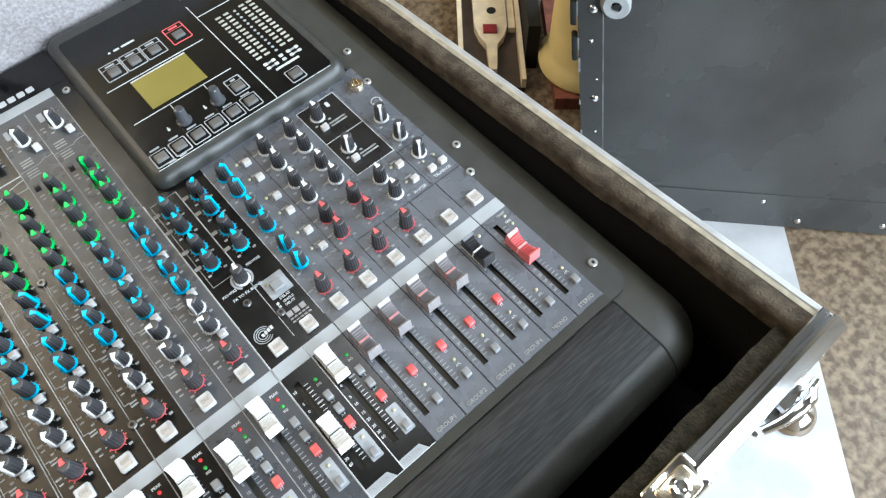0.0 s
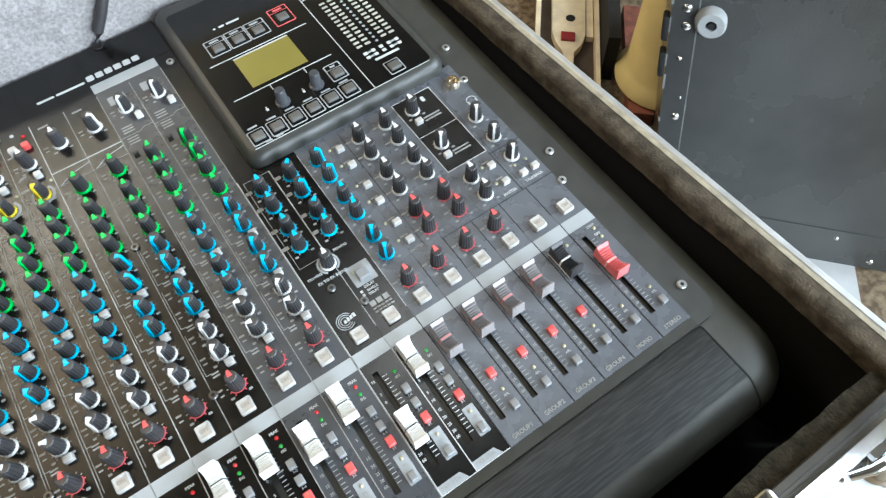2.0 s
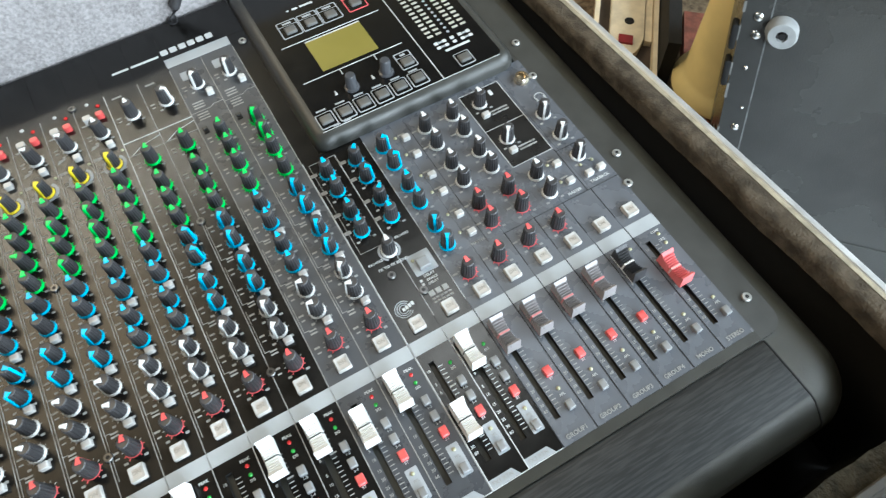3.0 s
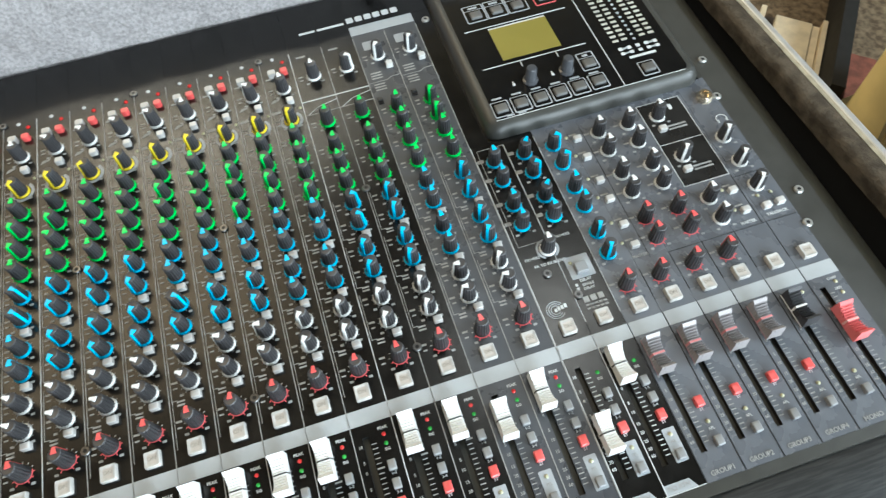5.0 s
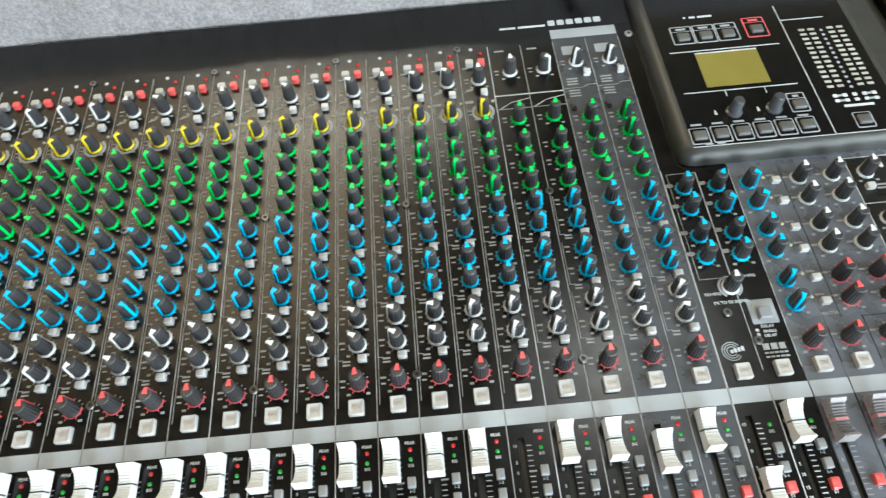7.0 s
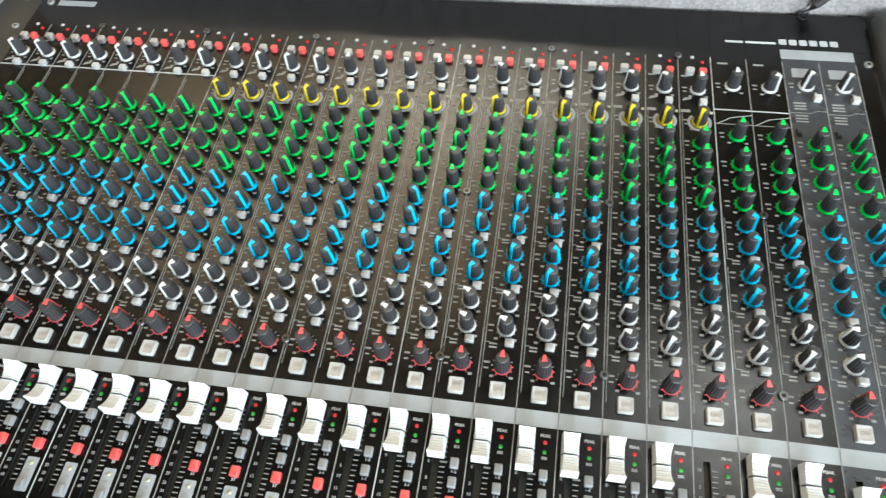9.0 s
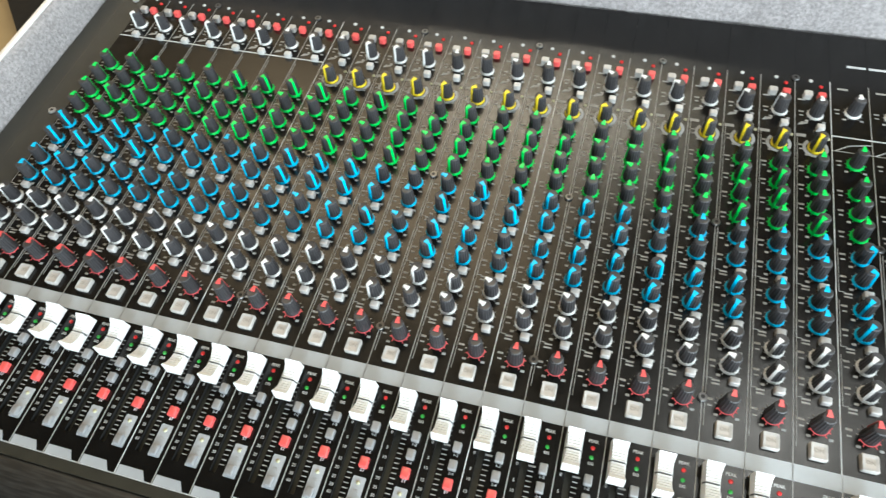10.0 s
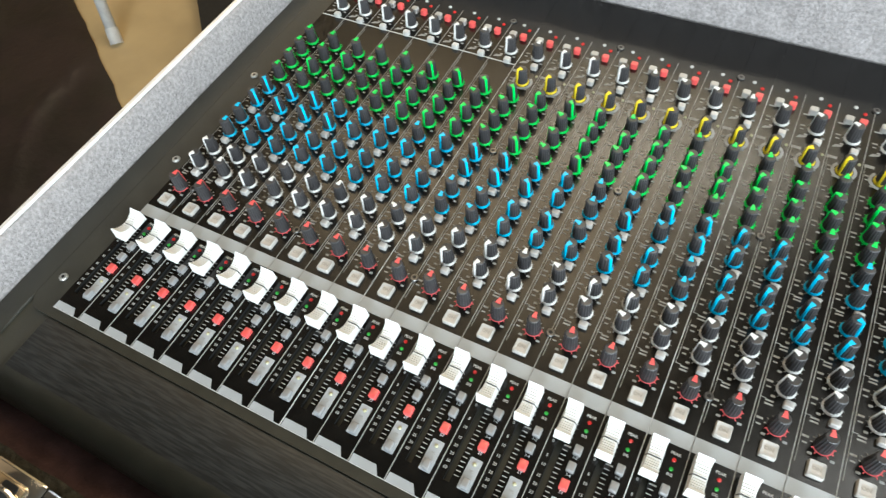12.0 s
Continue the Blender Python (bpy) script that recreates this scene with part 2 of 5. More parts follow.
class Shape:
    """A growing bmesh with material numbers."""

    def __init__(self):
        self.bm = bmesh.new()

    def prism(self, pts, z0, z1, mat=0, taper=0.0, mid=None):
        """A closed prism over the outline pts; taper shrinks the top towards mid."""
        bm = self.bm
        cx = mid[0] if mid else sum(p[0] for p in pts) / len(pts)
        cy = mid[1] if mid else sum(p[1] for p in pts) / len(pts)
        lo = [bm.verts.new((x, y, z0)) for x, y in pts]
        hi = [bm.verts.new((cx + (x - cx) * (1 - taper), cy + (y - cy) * (1 - taper), z1)) for x, y in pts]
        fs = [bm.faces.new(hi), bm.faces.new(lo[::-1])]
        n = len(pts)
        for i in range(n):
            fs.append(bm.faces.new((lo[i], lo[(i + 1) % n], hi[(i + 1) % n], hi[i])))
        for f in fs:
            f.material_index = mat
        return self

    def box(self, x0, x1, y0, y1, z0, z1, mat=0, taper=0.0):
        return self.prism([(x0, y0), (x1, y0), (x1, y1), (x0, y1)], z0, z1, mat, taper)

    def rbox(self, x0, x1, y0, y1, z0, z1, r=0.001, mat=0, top=0.0):
        """A block with rounded corners in plan and a chamfered top."""
        pts = rounded(x0, x1, y0, y1, r)
        if not top:
            return self.prism(pts, z0, z1, mat)
        cx, cy = (x0 + x1) / 2, (y0 + y1) / 2
        k = 1 - 2 * top / min(x1 - x0, y1 - y0)
        self.layers([(pts, z0), (pts, z1 - top), ([(cx + (x - cx) * k, cy + (y - cy) * k) for x, y in pts], z1)], mat)
        return self

    def layers(self, rings, mat=0):
        """Skin over outlines of the same count, each (points, z)."""
        bm = self.bm
        vs = [[bm.verts.new((x, y, z)) for x, y in pts] for pts, z in rings]
        fs = [bm.faces.new(vs[-1]), bm.faces.new(vs[0][::-1])]
        n = len(vs[0])
        for a, b in zip(vs, vs[1:]):
            for i in range(n):
                fs.append(bm.faces.new((a[i], a[(i + 1) % n], b[(i + 1) % n], b[i])))
        for f in fs:
            f.material_index = mat
        return self

    def lathe(self, profile, n=20, at=(0, 0), mat=0, flute=0.0, cap=True):
        """Turn (radius, z) pairs round the upright axis at 'at'."""
        rings = []
        for r, z in profile:
            rings.append(([(at[0] + r * (1 - flute * (i % 2)) * math.cos(2 * math.pi * i / n), at[1] + r * (1 - flute * (i % 2)) * math.sin(2 * math.pi * i / n)) for i in range(n)], z))
        return self.layers(rings, mat)

    def arc(self, cx, cy, r0, r1, a0, a1, z0, z1, mat=0, n=14):
        """A flat arc; angles in degrees from straight away, clockwise."""
        out = []
        for r, order in ((r1, range(n + 1)), (r0, range(n, -1, -1))):
            for i in order:
                a = radians(a0 + (a1 - a0) * i / n)
                out.append((cx + r * math.sin(a), cy + r * math.cos(a)))
        bm = self.bm
        lo = [bm.verts.new((x, y, z0)) for x, y in out]
        hi = [bm.verts.new((x, y, z1)) for x, y in out]
        m = len(out)
        for i in range(n):
            j = m - 1 - i
            for f in (bm.faces.new((hi[i], hi[j], hi[j - 1], hi[i + 1])),):
                f.material_index = mat
        for i in range(m):
            f = bm.faces.new((lo[i], lo[(i + 1) % m], hi[(i + 1) % m], hi[i]))
            f.material_index = mat
        return self

    def tick(self, cx, cy, r0, r1, a, w, z0, z1, mat=0):
        a = radians(a)
        s, c = math.sin(a), math.cos(a)
        p = [(cx + r * s + q * c, cy + r * c - q * s) for r, q in ((r0, -w / 2), (r1, -w / 2), (r1, w / 2), (r0, w / 2))]
        return self.prism(p, z0, z1, mat)

    def line(self, x0, y0, x1, y1, w, z0, z1, mat=0):
        d = Vector((x1 - x0, y1 - y0)).normalized() * w / 2
        return self.prism([(x0 + d.y, y0 - d.x), (x1 + d.y, y1 - d.x), (x1 - d.y, y1 + d.x), (x0 - d.y, y0 + d.x)], z0, z1, mat)

    def frame_line(self, x0, x1, y0, y1, w, z0, z1, mat=0):
        self.box(x0, x1, y0, y0 + w, z0, z1, mat).box(x0, x1, y1 - w, y1, z0, z1, mat)
        return self.box(x0, x0 + w, y0 + w, y1 - w, z0, z1, mat).box(x1 - w, x1, y0 + w, y1 - w, z0, z1, mat)

    def text(self, words, x, y, size, z, mat=0, turn=0.0):
        """Raised lettering, centred on (x, y)."""
        me = letters(words)
        count = len(self.bm.verts)
        faces = len(self.bm.faces)
        self.bm.from_mesh(me)
        self.bm.verts.ensure_lookup_table()
        self.bm.faces.ensure_lookup_table()
        mt = Matrix.Translation((x, y, z)) @ Matrix.Rotation(radians(turn), 4, "Z") @ Matrix.Diagonal((size, size, size, 1))
        for v in self.bm.verts[count:]:
            v.co = mt @ v.co
        for f in self.bm.faces[faces:]:
            f.material_index = mat
        return self

    def tube(self, pts, r, n=8, mat=0):
        """A round bar along the points."""
        bm, rings = self.bm, []
        for i, p in enumerate(pts):
            p = Vector(p)
            d = (Vector(pts[min(i + 1, len(pts) - 1)]) - Vector(pts[max(i - 1, 0)])).normalized()
            u = d.cross(Vector((0, 0, 1)) if abs(d.z) < 0.9 else Vector((1, 0, 0))).normalized()
            w = d.cross(u)
            rr = r[i] if isinstance(r, (list, tuple)) else r
            rings.append([bm.verts.new(p + rr * (u * math.cos(2 * math.pi * k / n) + w * math.sin(2 * math.pi * k / n))) for k in range(n)])
        fs = [bm.faces.new(rings[0][::-1]), bm.faces.new(rings[-1])]
        for a, b in zip(rings, rings[1:]):
            for k in range(n):
                fs.append(bm.faces.new((a[k], a[(k + 1) % n], b[(k + 1) % n], b[k])))
        for f in fs:
            f.material_index = mat
        return self

    def mesh(self, name, mats, smooth=0.6):
        bm = self.bm
        bmesh.ops.recalc_face_normals(bm, faces=bm.faces)
        for e in bm.edges:
            if len(e.link_faces) == 2 and e.calc_face_angle(3.0) > smooth:
                e.smooth = False
        for f in bm.faces:
            f.smooth = True
        me = bpy.data.meshes.new(name)
        bm.to_mesh(me)
        bm.free()
        for m in mats:
            me.materials.append(m)
        return me


LETTERS = {}


def letters(words):
    if words not in LETTERS:
        cu = bpy.data.curves.new("letters", "FONT")
        cu.body, cu.size, cu.extrude, cu.align_x, cu.align_y, cu.resolution_u, cu.offset = words, 1.0, 0.03, "CENTER", "CENTER", 2, 0.018
        ob = bpy.data.objects.new("letters", cu)
        LETTERS[words] = bpy.data.meshes.new_from_object(ob)
        bpy.data.objects.remove(ob)
    return LETTERS[words]


def rounded(x0, x1, y0, y1, r, n=4):
    pts = []
    for cx, cy, a in ((x1 - r, y1 - r, 0), (x0 + r, y1 - r, 90), (x0 + r, y0 + r, 180), (x1 - r, y0 + r, 270)):
        for i in range(n + 1):
            t = radians(a + 90 * i / n)
            pts.append((cx + r * math.cos(t), cy + r * math.sin(t)))
    return pts


def thing(name, at, label, category, group="", kind=""):
    ob = new(name)
    ob.location = at
    ob.empty_display_size = 0.05
    WORLD_AT[ob] = Vector(at)
    return tagged(ob, label, category, group, kind)


def place(name, me, parent, at=(0, 0, 0), turn=0.0, label=""):
    """A mesh as one part under a thing or part, at a world place."""
    ob = new(name, me)
    at = Vector(at)
    WORLD_AT[ob] = at
    if parent:
        ob.parent = parent
        ob.location = at - WORLD_AT[parent]
    else:
        ob.location = at
    ob.rotation_euler.z = radians(turn)
    return tagged(ob, label) if label else ob


def solid(name, me, at, label, category, group="", kind=""):
    return tagged(place(name, me, None, at), label, category, group, kind)


# ---- the room ----
X0, X1, Y0, Y1, TOP = -2.2, 2.7, -2.4, 2.4, 2.1
solid("floor", Shape().box(X0, X1, Y0, Y1, FLOOR - 0.1, FLOOR).mesh("floor", [marble_brown]), (0, 0, 0), "polished brown marble floor with pale veins", "floor", kind="structure")
solid("floor_white", Shape().prism([(0.95, -0.715), (1.224, -0.418), (1.50, -0.119), (1.62, 0.02), (0.9, 0.06), (0.46, -0.27)], FLOOR, FLOOR + 0.004).mesh("floor_white", [white_stone]), (0, 0, 0), "white sheet lying flat on the marble floor", "floor sheet", kind="structure")
solid("floor_tan", Shape().box(X0, -0.12, -0.6, Y1, FLOOR, FLOOR + 0.004).mesh("floor_tan", [tan_stone]), (0, 0, 0), "tan floor covering beside the case", "floor", kind="structure")
# ceiling and walls stay out of view, added to close in and tint the light
solid("ceiling", Shape().box(X0, X1, Y0, Y1, TOP, TOP + 0.1).mesh("ceiling", [ceiling_paint]), (0, 0, 0), "unseen brown ceiling added to darken the console's reflections", "ceiling", kind="structure")
solid("wall_north", Shape().box(X0, X1, Y1, Y1 + 0.12, FLOOR, TOP).mesh("wall_north", [ochre_paint]), (0, 0, 0), "unseen tan brown wall added to warm the console's reflections", "wall", kind="structure")
solid("wall_west", Shape().box(X0 - 0.12, X0, Y0, Y1, FLOOR, TOP).mesh("wall_west", [tan_paint]), (0, 0, 0), "unseen tan brown wall added to warm the console's reflections", "wall", kind="structure")
s = Shape().box(X0, 0.25, Y0 - 0.12, Y0, FLOOR, TOP).box(2.05, X1, Y0 - 0.12, Y0, FLOOR, TOP).box(0.25, 2.05, Y0 - 0.12, Y0, 1.5, TOP)
solid("wall_south", s.mesh("wall_south", [wall_paint]), (0, 0, 0), "unseen cream wall added with an opening for front light", "wall", kind="structure")
s = Shape().box(X1, X1 + 0.12, Y0, -1.5, FLOOR, TOP).box(X1, X1 + 0.12, 0.0, Y1, FLOOR, TOP).box(X1, X1 + 0.12, -1.5, 0.0, FLOOR, 0.35).box(X1, X1 + 0.12, -1.5, 0.0, 1.55, TOP)
solid("wall_east", s.mesh("wall_east", [wall_paint]), (0, 0, 0), "unseen cream wall added round the window opening", "wall", kind="structure")

# ---- the mixing console ----
P = 0.026
console = thing("mixing_console", (0.479, 0.10, -0.14), "black and grey audio mixing console with rows of coloured knobs", "mixing console")
CAP_Y = -0.0345
FRONT, STRIP0, STRIP1, BACK = -0.1145, -0.0195, -0.0095, 0.305
RED_Y, W2, W1 = 0.0165, 0.0425, 0.0603
B4, B3, B2, B1 = 0.0822, 0.0997, 0.1222, 0.140
G4, G3, G2, G1 = 0.1585, 0.177, 0.1945, 0.212
COMP_Y, GAIN_Y = 0.2335, 0.268
INK = (0.00005, 0.00025)


def knob_mesh(name, colour, ring=1, foot=0.0060):
    s = Shape()
    s.lathe([(foot, 0), (foot, 0.0005), (foot - 0.0006, 0.0016), (0.0050, 0.0016)], 28, mat=ring)
    s.lathe([(0.0052, 0.0014), (0.0050, 0.0032), (0.0043, 0.0128), (0.0044, 0.0136), (0.0042, 0.0149), (0.0036, 0.0154), (0.0010, 0.0151)], 32, mat=0, flute=0.10)
    # pointer: a wedge on the crown and a rib down the flank
    s.prism([(-0.0018, 0.0002), (0.0018, 0.0002), (0.0008, 0.0046), (-0.0008, 0.0046)], 0.0148, 0.0160, 1, taper=0.06)
    bm = s.bm
    w = 0.00085
    pts = [(0.0034, 0.0157), (0.0048, 0.0151), (0.0060, 0.0010), (0.0044, 0.0010)]
    a = [bm.verts.new((-w, y, z)) for y, z in pts]
    b = [bm.verts.new((w, y, z)) for y, z in pts]
    fs = [bm.faces.new(a), bm.faces.new(b[::-1])]
    for i in range(4):
        fs.append(bm.faces.new((a[i], b[i], b[(i + 1) % 4], a[(i + 1) % 4])))
    for f in fs:
        f.material_index = 1
    return s.mesh(name, [knob_black, colour])


KNOB = {"white": knob_mesh("knob_white", white_plastic), "green": knob_mesh("knob_green", green_plastic), "blue": knob_mesh("knob_blue", blue_plastic),
        "red": knob_mesh("knob_red", red_plastic, 0, 0.0054), "yellow": knob_mesh("knob_yellow", yellow_plastic)}
TURN = {"U": 0, "M": 148, "L": 80, "l": 66, "H": -128, "m": 110, "r": -35}


def button_mesh(name, w, d, h, mat, r=0.0006):
    return Shape().rbox(-w / 2, w / 2, -d / 2, d / 2, 0, h, r, 0, 0.0005).mesh(name, [mat])


def on_mesh():
    s = Shape()
    pts = [(rounded(-q, q, -q - 0.0002, q + 0.0002, 0.001), z) for q, z in ((0.0049, 0), (0.0048, 0.0030), (0.0044, 0.0036), (0.0036, 0.0036), (0.0028, 0.0031))]
    s.layers(pts, 0)
    s.rbox(-0.0029, 0.0029, -0.0031, 0.0031, 0.0029, 0.00315, 0.0009, 2)
    s.text("ON", 0, 0, 0.0034, 0.00325, 1)
    return s.mesh("on_button", [on_white, on_ink, on_warm])


def cap_mesh(name, body, centre, edge, groove=0.0, ridge=0.0021):
    """A fader cap: a concave saddle with grip ridges, a centre line and a thin skirt."""
    s = Shape()
    prof = [(-1.0, 0.0112), (-0.96, 0.0122)]
    for k in range(5):
        u = -0.80 + k * 0.145
        for du, dz in ((0.0, 0.0), (0.045, -ridge), (0.085, -ridge), (0.13, 0.0)):
            v = u + du
            prof.append((v, 0.0070 + 0.0052 * v * v + dz))
    prof += [(-0.055, 0.0071), (-0.045, 0.0071 - groove)]
    prof += [(-u, z) for u, z in reversed(prof)]
    half = 0.0114
    bm = s.bm
    w0 = 0.0052
    rows = []
    for u, z in prof:
        y = u * half
        w1 = 0.0039 + 0.0010 * u * u
        rows.append([bm.verts.new(c) for c in ((-w0, y * 1.07, 0.0012), (-w0 + 0.0001, y * 1.065, 0.0022), (-w1, y, z), (w1, y, z), (w0 - 0.0001, y * 1.065, 0.0022), (w0, y * 1.07, 0.0012))])
    mid = len(rows) // 2 - 1
    for i, (a, b) in enumerate(zip(rows, rows[1:])):
        for j in range(5):
            f = bm.faces.new((a[j], a[j + 1], b[j + 1], b[j]))
            f.material_index = 2 if j in (0, 4) else 1 if abs(i - mid) < (1 if groove else 2) else 0
        bm.faces.new((a[0], b[0], b[5], a[5]))
    for r in (rows[0], rows[-1]):
        bm.faces.new(r)
    s.box(-0.0011, 0.0011, -0.004, 0.004, -0.003, 0.0012, 0)
    return s.mesh(name, [body, centre, edge], 0.35)


BTN = button_mesh("grey_button", 0.0048, 0.0062, 0.0036, grey_button)
BTN_RED = button_mesh("red_button", 0.0052, 0.0064, 0.0036, red_plastic)
BTN_SMALL = button_mesh("small_button", 0.0060, 0.0046, 0.0042, clear_grey)
BTN_PAD = button_mesh("pad_button", 0.0064, 0.0058, 0.0050, clear_grey, 0.0014)
BTN_48 = button_mesh("phantom_button", 0.0058, 0.0054, 0.0050, red_plastic, 0.0014)
BTN_HPF = button_mesh("filter_button", 0.0056, 0.0050, 0.0045, clear_grey)
ON = on_mesh()
CAP_WHITE = cap_mesh("white_cap", white_plastic, dark_button, white_plastic, 0.0014, 0.0006)
CAP_GREY = cap_mesh("grey_cap", cap_grey, cap_rose, cap_pink)
CAP_BLACK = cap_mesh("black_cap", knob_black, white_plastic, white_plastic)
CAP_RED = cap_mesh("red_cap", cap_red, cap_pale, cap_red)


def led_mesh(name, mat, r=0.0013):
    return Shape().lathe([(r, 0), (r, 0.0006), (r * 0.7, 0.0011), (r * 0.3, 0.0013)], 12).mesh(name, [mat])


LED_R, LED_G, LED_A = led_mesh("led_red", led_red), led_mesh("led_green", led_green), led_mesh("led_amber", led_amber)
LED_48 = led_mesh("led_phantom", led_red, 0.0016)
SCREW = Shape().lathe([(0.0031, 0), (0.0031, 0.0009), (0.0026, 0.0015), (0.0016, 0.0015)], 16).lathe([(0.0015, 0.0014), (0.0014, 0.00155)], 6, mat=1).mesh("screw", [screw_steel, slot_black])
SCREW_BRIGHT = Shape().lathe([(0.0034, 0), (0.0034, 0.0010), (0.0028, 0.0017), (0.0017, 0.0016)], 18).lathe([(0.0015, 0.0015), (0.0014, 0.00168)], 6, mat=1).mesh("screw", [screw_bright, slot_black])
RING = Shape().lathe([(0.0016, 0), (0.0016, 0.0006), (0.0012, 0.0009)], 12).mesh("socket_ring", [ink])


def slot_and_scale(s, x, top, scale_ink, dark, numbers=True):
    """The slot's dark cut and its scale, printed on the strip."""
    y0, y1 = -0.0968, -0.0285
    z0, z1 = INK
    for k in range(21):
        y = y1 - 0.004 - k * (y1 - y0 - 0.008) / 20
        s.box(x + 0.0026, x + (0.0068 if k == 5 else 0.0058), y - (0.0005 if k == 5 else 0.00028), y + (0.0005 if k == 5 else 0.00028), z0, z1, scale_ink)
    if numbers:
        for k, wd in ((0, "10"), (0.16, "5"), (0.26, "0"), (0.42, "5"), (0.52, "10"), (0.64, "15"), (0.73, "20"), (0.82, "25"), (0.90, "30"), (0.97, "60")):
            s.text(wd, x - 0.0042, y1 - 0.004 - k * (y1 - y0 - 0.008), 0.0027, z0 + 0.00008, scale_ink)


def knob_print(s, x, y, ring, mat, faint, ticks=11):
    """Scale ticks round a knob."""
    z0, z1 = INK
    for k in range(ticks):
        a = -150 + 300 * k / (ticks - 1)
        s.tick(x, y, 0.0059, 0.0071 if k % 5 else 0.0077, a, 0.00065 if mat == 4 else 0.00042, z0, z1, mat if mat == 4 and 60 < a % 360 < 250 or mat == 2 else faint)
    if ring:
        s.arc(x, y, 0.0053, 0.0061, 75, 245, z0, z1, mat, 12)
    for sx in (-0.0062, 0.0062):
        s.rbox(x + sx - 0.0013, x + sx + 0.0013, y - 0.0082, y - 0.0066, z0, z1, 0.0004, faint)


def strip_print(width, knobs, kind):
    """All the print of one strip on its plate, in the strip's own x."""
    s = Shape()
    z0, z1 = INK
    kx = width / 2 + 0.0014
    for y, colour in knobs:
        col = {"green": 2, "blue": 3, "red": 4, "yellow": 5}.get(colour, 0)
        knob_print(s, kx, y, colour in ("red",), col if colour in ("green", "red") else 0, 1)
        s.box(0.0024, 0.0062, y + 0.0012, y + 0.0026, z0, z1, 1)
        s.box(0.0030, 0.0058, y - 0.0026, y - 0.0016, z0, z1, 1)
    sx, bx = width * 0.29, width * 0.725
    slot_and_scale(s, sx, 0, 0 if kind == "fx" else 1, 6)
    # routing lines beside the sends
    if kind in ("mono", "stereo"):
        for ya, yb in ((W2 - 0.010, W1 + 0.006), (B4 - 0.010, B3 + 0.006), (B2 - 0.010, B1 + 0.006)):
            s.box(0.0012, 0.0016, ya, yb, z0, z1, 1).box(0.0012, 0.0050, ya - 0.0004, ya, z0, z1, 1)
            s.box(0.0045, 0.0095, ya - 0.0018, ya - 0.0006, z0, z1, 1).box(0.0045, 0.0095, ya - 0.0042, ya - 0.0030, z0, z1, 1)
        s.text("PEAK", bx, -0.0245, 0.0026, z0 + 0.00008, 0)
        s.text("SIG", bx, -0.0378, 0.0024, z0 + 0.00008, 0)
    if kind == "fx":
        s.text("SIG", bx, -0.0378, 0.0024, z0 + 0.00008, 0)
    if kind in ("mono", "stereo", "fx"):
        s.text("1-2", bx, -0.0524, 0.0024, z0 + 0.00008, 0)
        s.text("3-4", bx, -0.0636, 0.0024, z0 + 0.00008, 0)
        s.text("ST", bx, -0.0746, 0.0026, z0 + 0.00008, 0)
        s.rbox(bx - 0.0040, bx + 0.0040, -0.0990, -0.0785, z0, z1, 0.0008, 7)
        s.text("PFL", bx, -0.0868, 0.0024, z0 + 0.00014, 1)
        # name tab along the front edge
        s.prism([(0.0006, FRONT + 0.0006), (width * 0.80, FRONT + 0.0006), (width * 0.66, FRONT + 0.0062), (0.0006, FRONT + 0.0062)], z0, z1, 7)
        s.box(0.0, width, FRONT, FRONT + 0.0005, z0, z1, 0)
    return s


INKS = [ink, ink_dim, green_plastic, blue_plastic, red_ink, yellow_plastic, slot_black, plate_grey]


def plate(name, x0, x1, y0, y1, paint, label=""):
    """One strip of the top panel, cut through for its fader."""
    w = x1 - x0
    a, b, g, half = 0.00008, w - 0.00008, w * 0.29, 0.0020
    xs, ys = (a, g - half, g + half, b), (y0, -0.0981, -0.0272, y1)
    s = Shape()
    bm = s.bm
    v = [[bm.verts.new((x, y, 0)) for x in xs] for y in ys]
    for j in range(3):
        for i in range(3):
            if (i, j) != (1, 1):
                bm.faces.new((v[j][i], v[j][i + 1], v[j + 1][i + 1], v[j + 1][i]))
    for loop, depth, mat in (([v[0][0], v[0][1], v[0][2], v[0][3], v[1][3], v[2][3], v[3][3], v[3][2], v[3][1], v[3][0], v[2][0], v[1][0]], -0.0025, 0), ([v[1][1], v[1][2], v[2][2], v[2][1]], -0.0130, 1)):
        low = [bm.verts.new((p.co.x, p.co.y, depth)) for p in loop]
        for i in range(len(loop)):
            f = bm.faces.new((loop[i], loop[(i + 1) % len(loop)], low[(i + 1) % len(loop)], low[i]))
            f.material_index = mat
        if mat:
            f = bm.faces.new(low)
            f.material_index = 1
    return place(name, s.mesh(name, [paint, slot_black]), console, (x0, 0, 0), label=label)


def common_strip(st, x0, width, cap, cap_y, cap_label):
    sx, bx = x0 + width * 0.29, x0 + width * 0.725
    place("fader_cap", cap, st, (sx, cap_y, 0.0012), label=cap_label)
    place("on_button", ON, st, (x0 + width / 2, 0, 0), label="translucent white illuminated button")
    place("write_strip", STRIPS[round(width, 5)], st, (x0, 0, 0), label="pale grey blank write-on strip")
    return sx, bx


def write_strip(width):
    return Shape().box(0.0002, width - 0.0002, STRIP0, STRIP1, 0.00005, 0.0003).mesh("write_strip", [strip_grey])


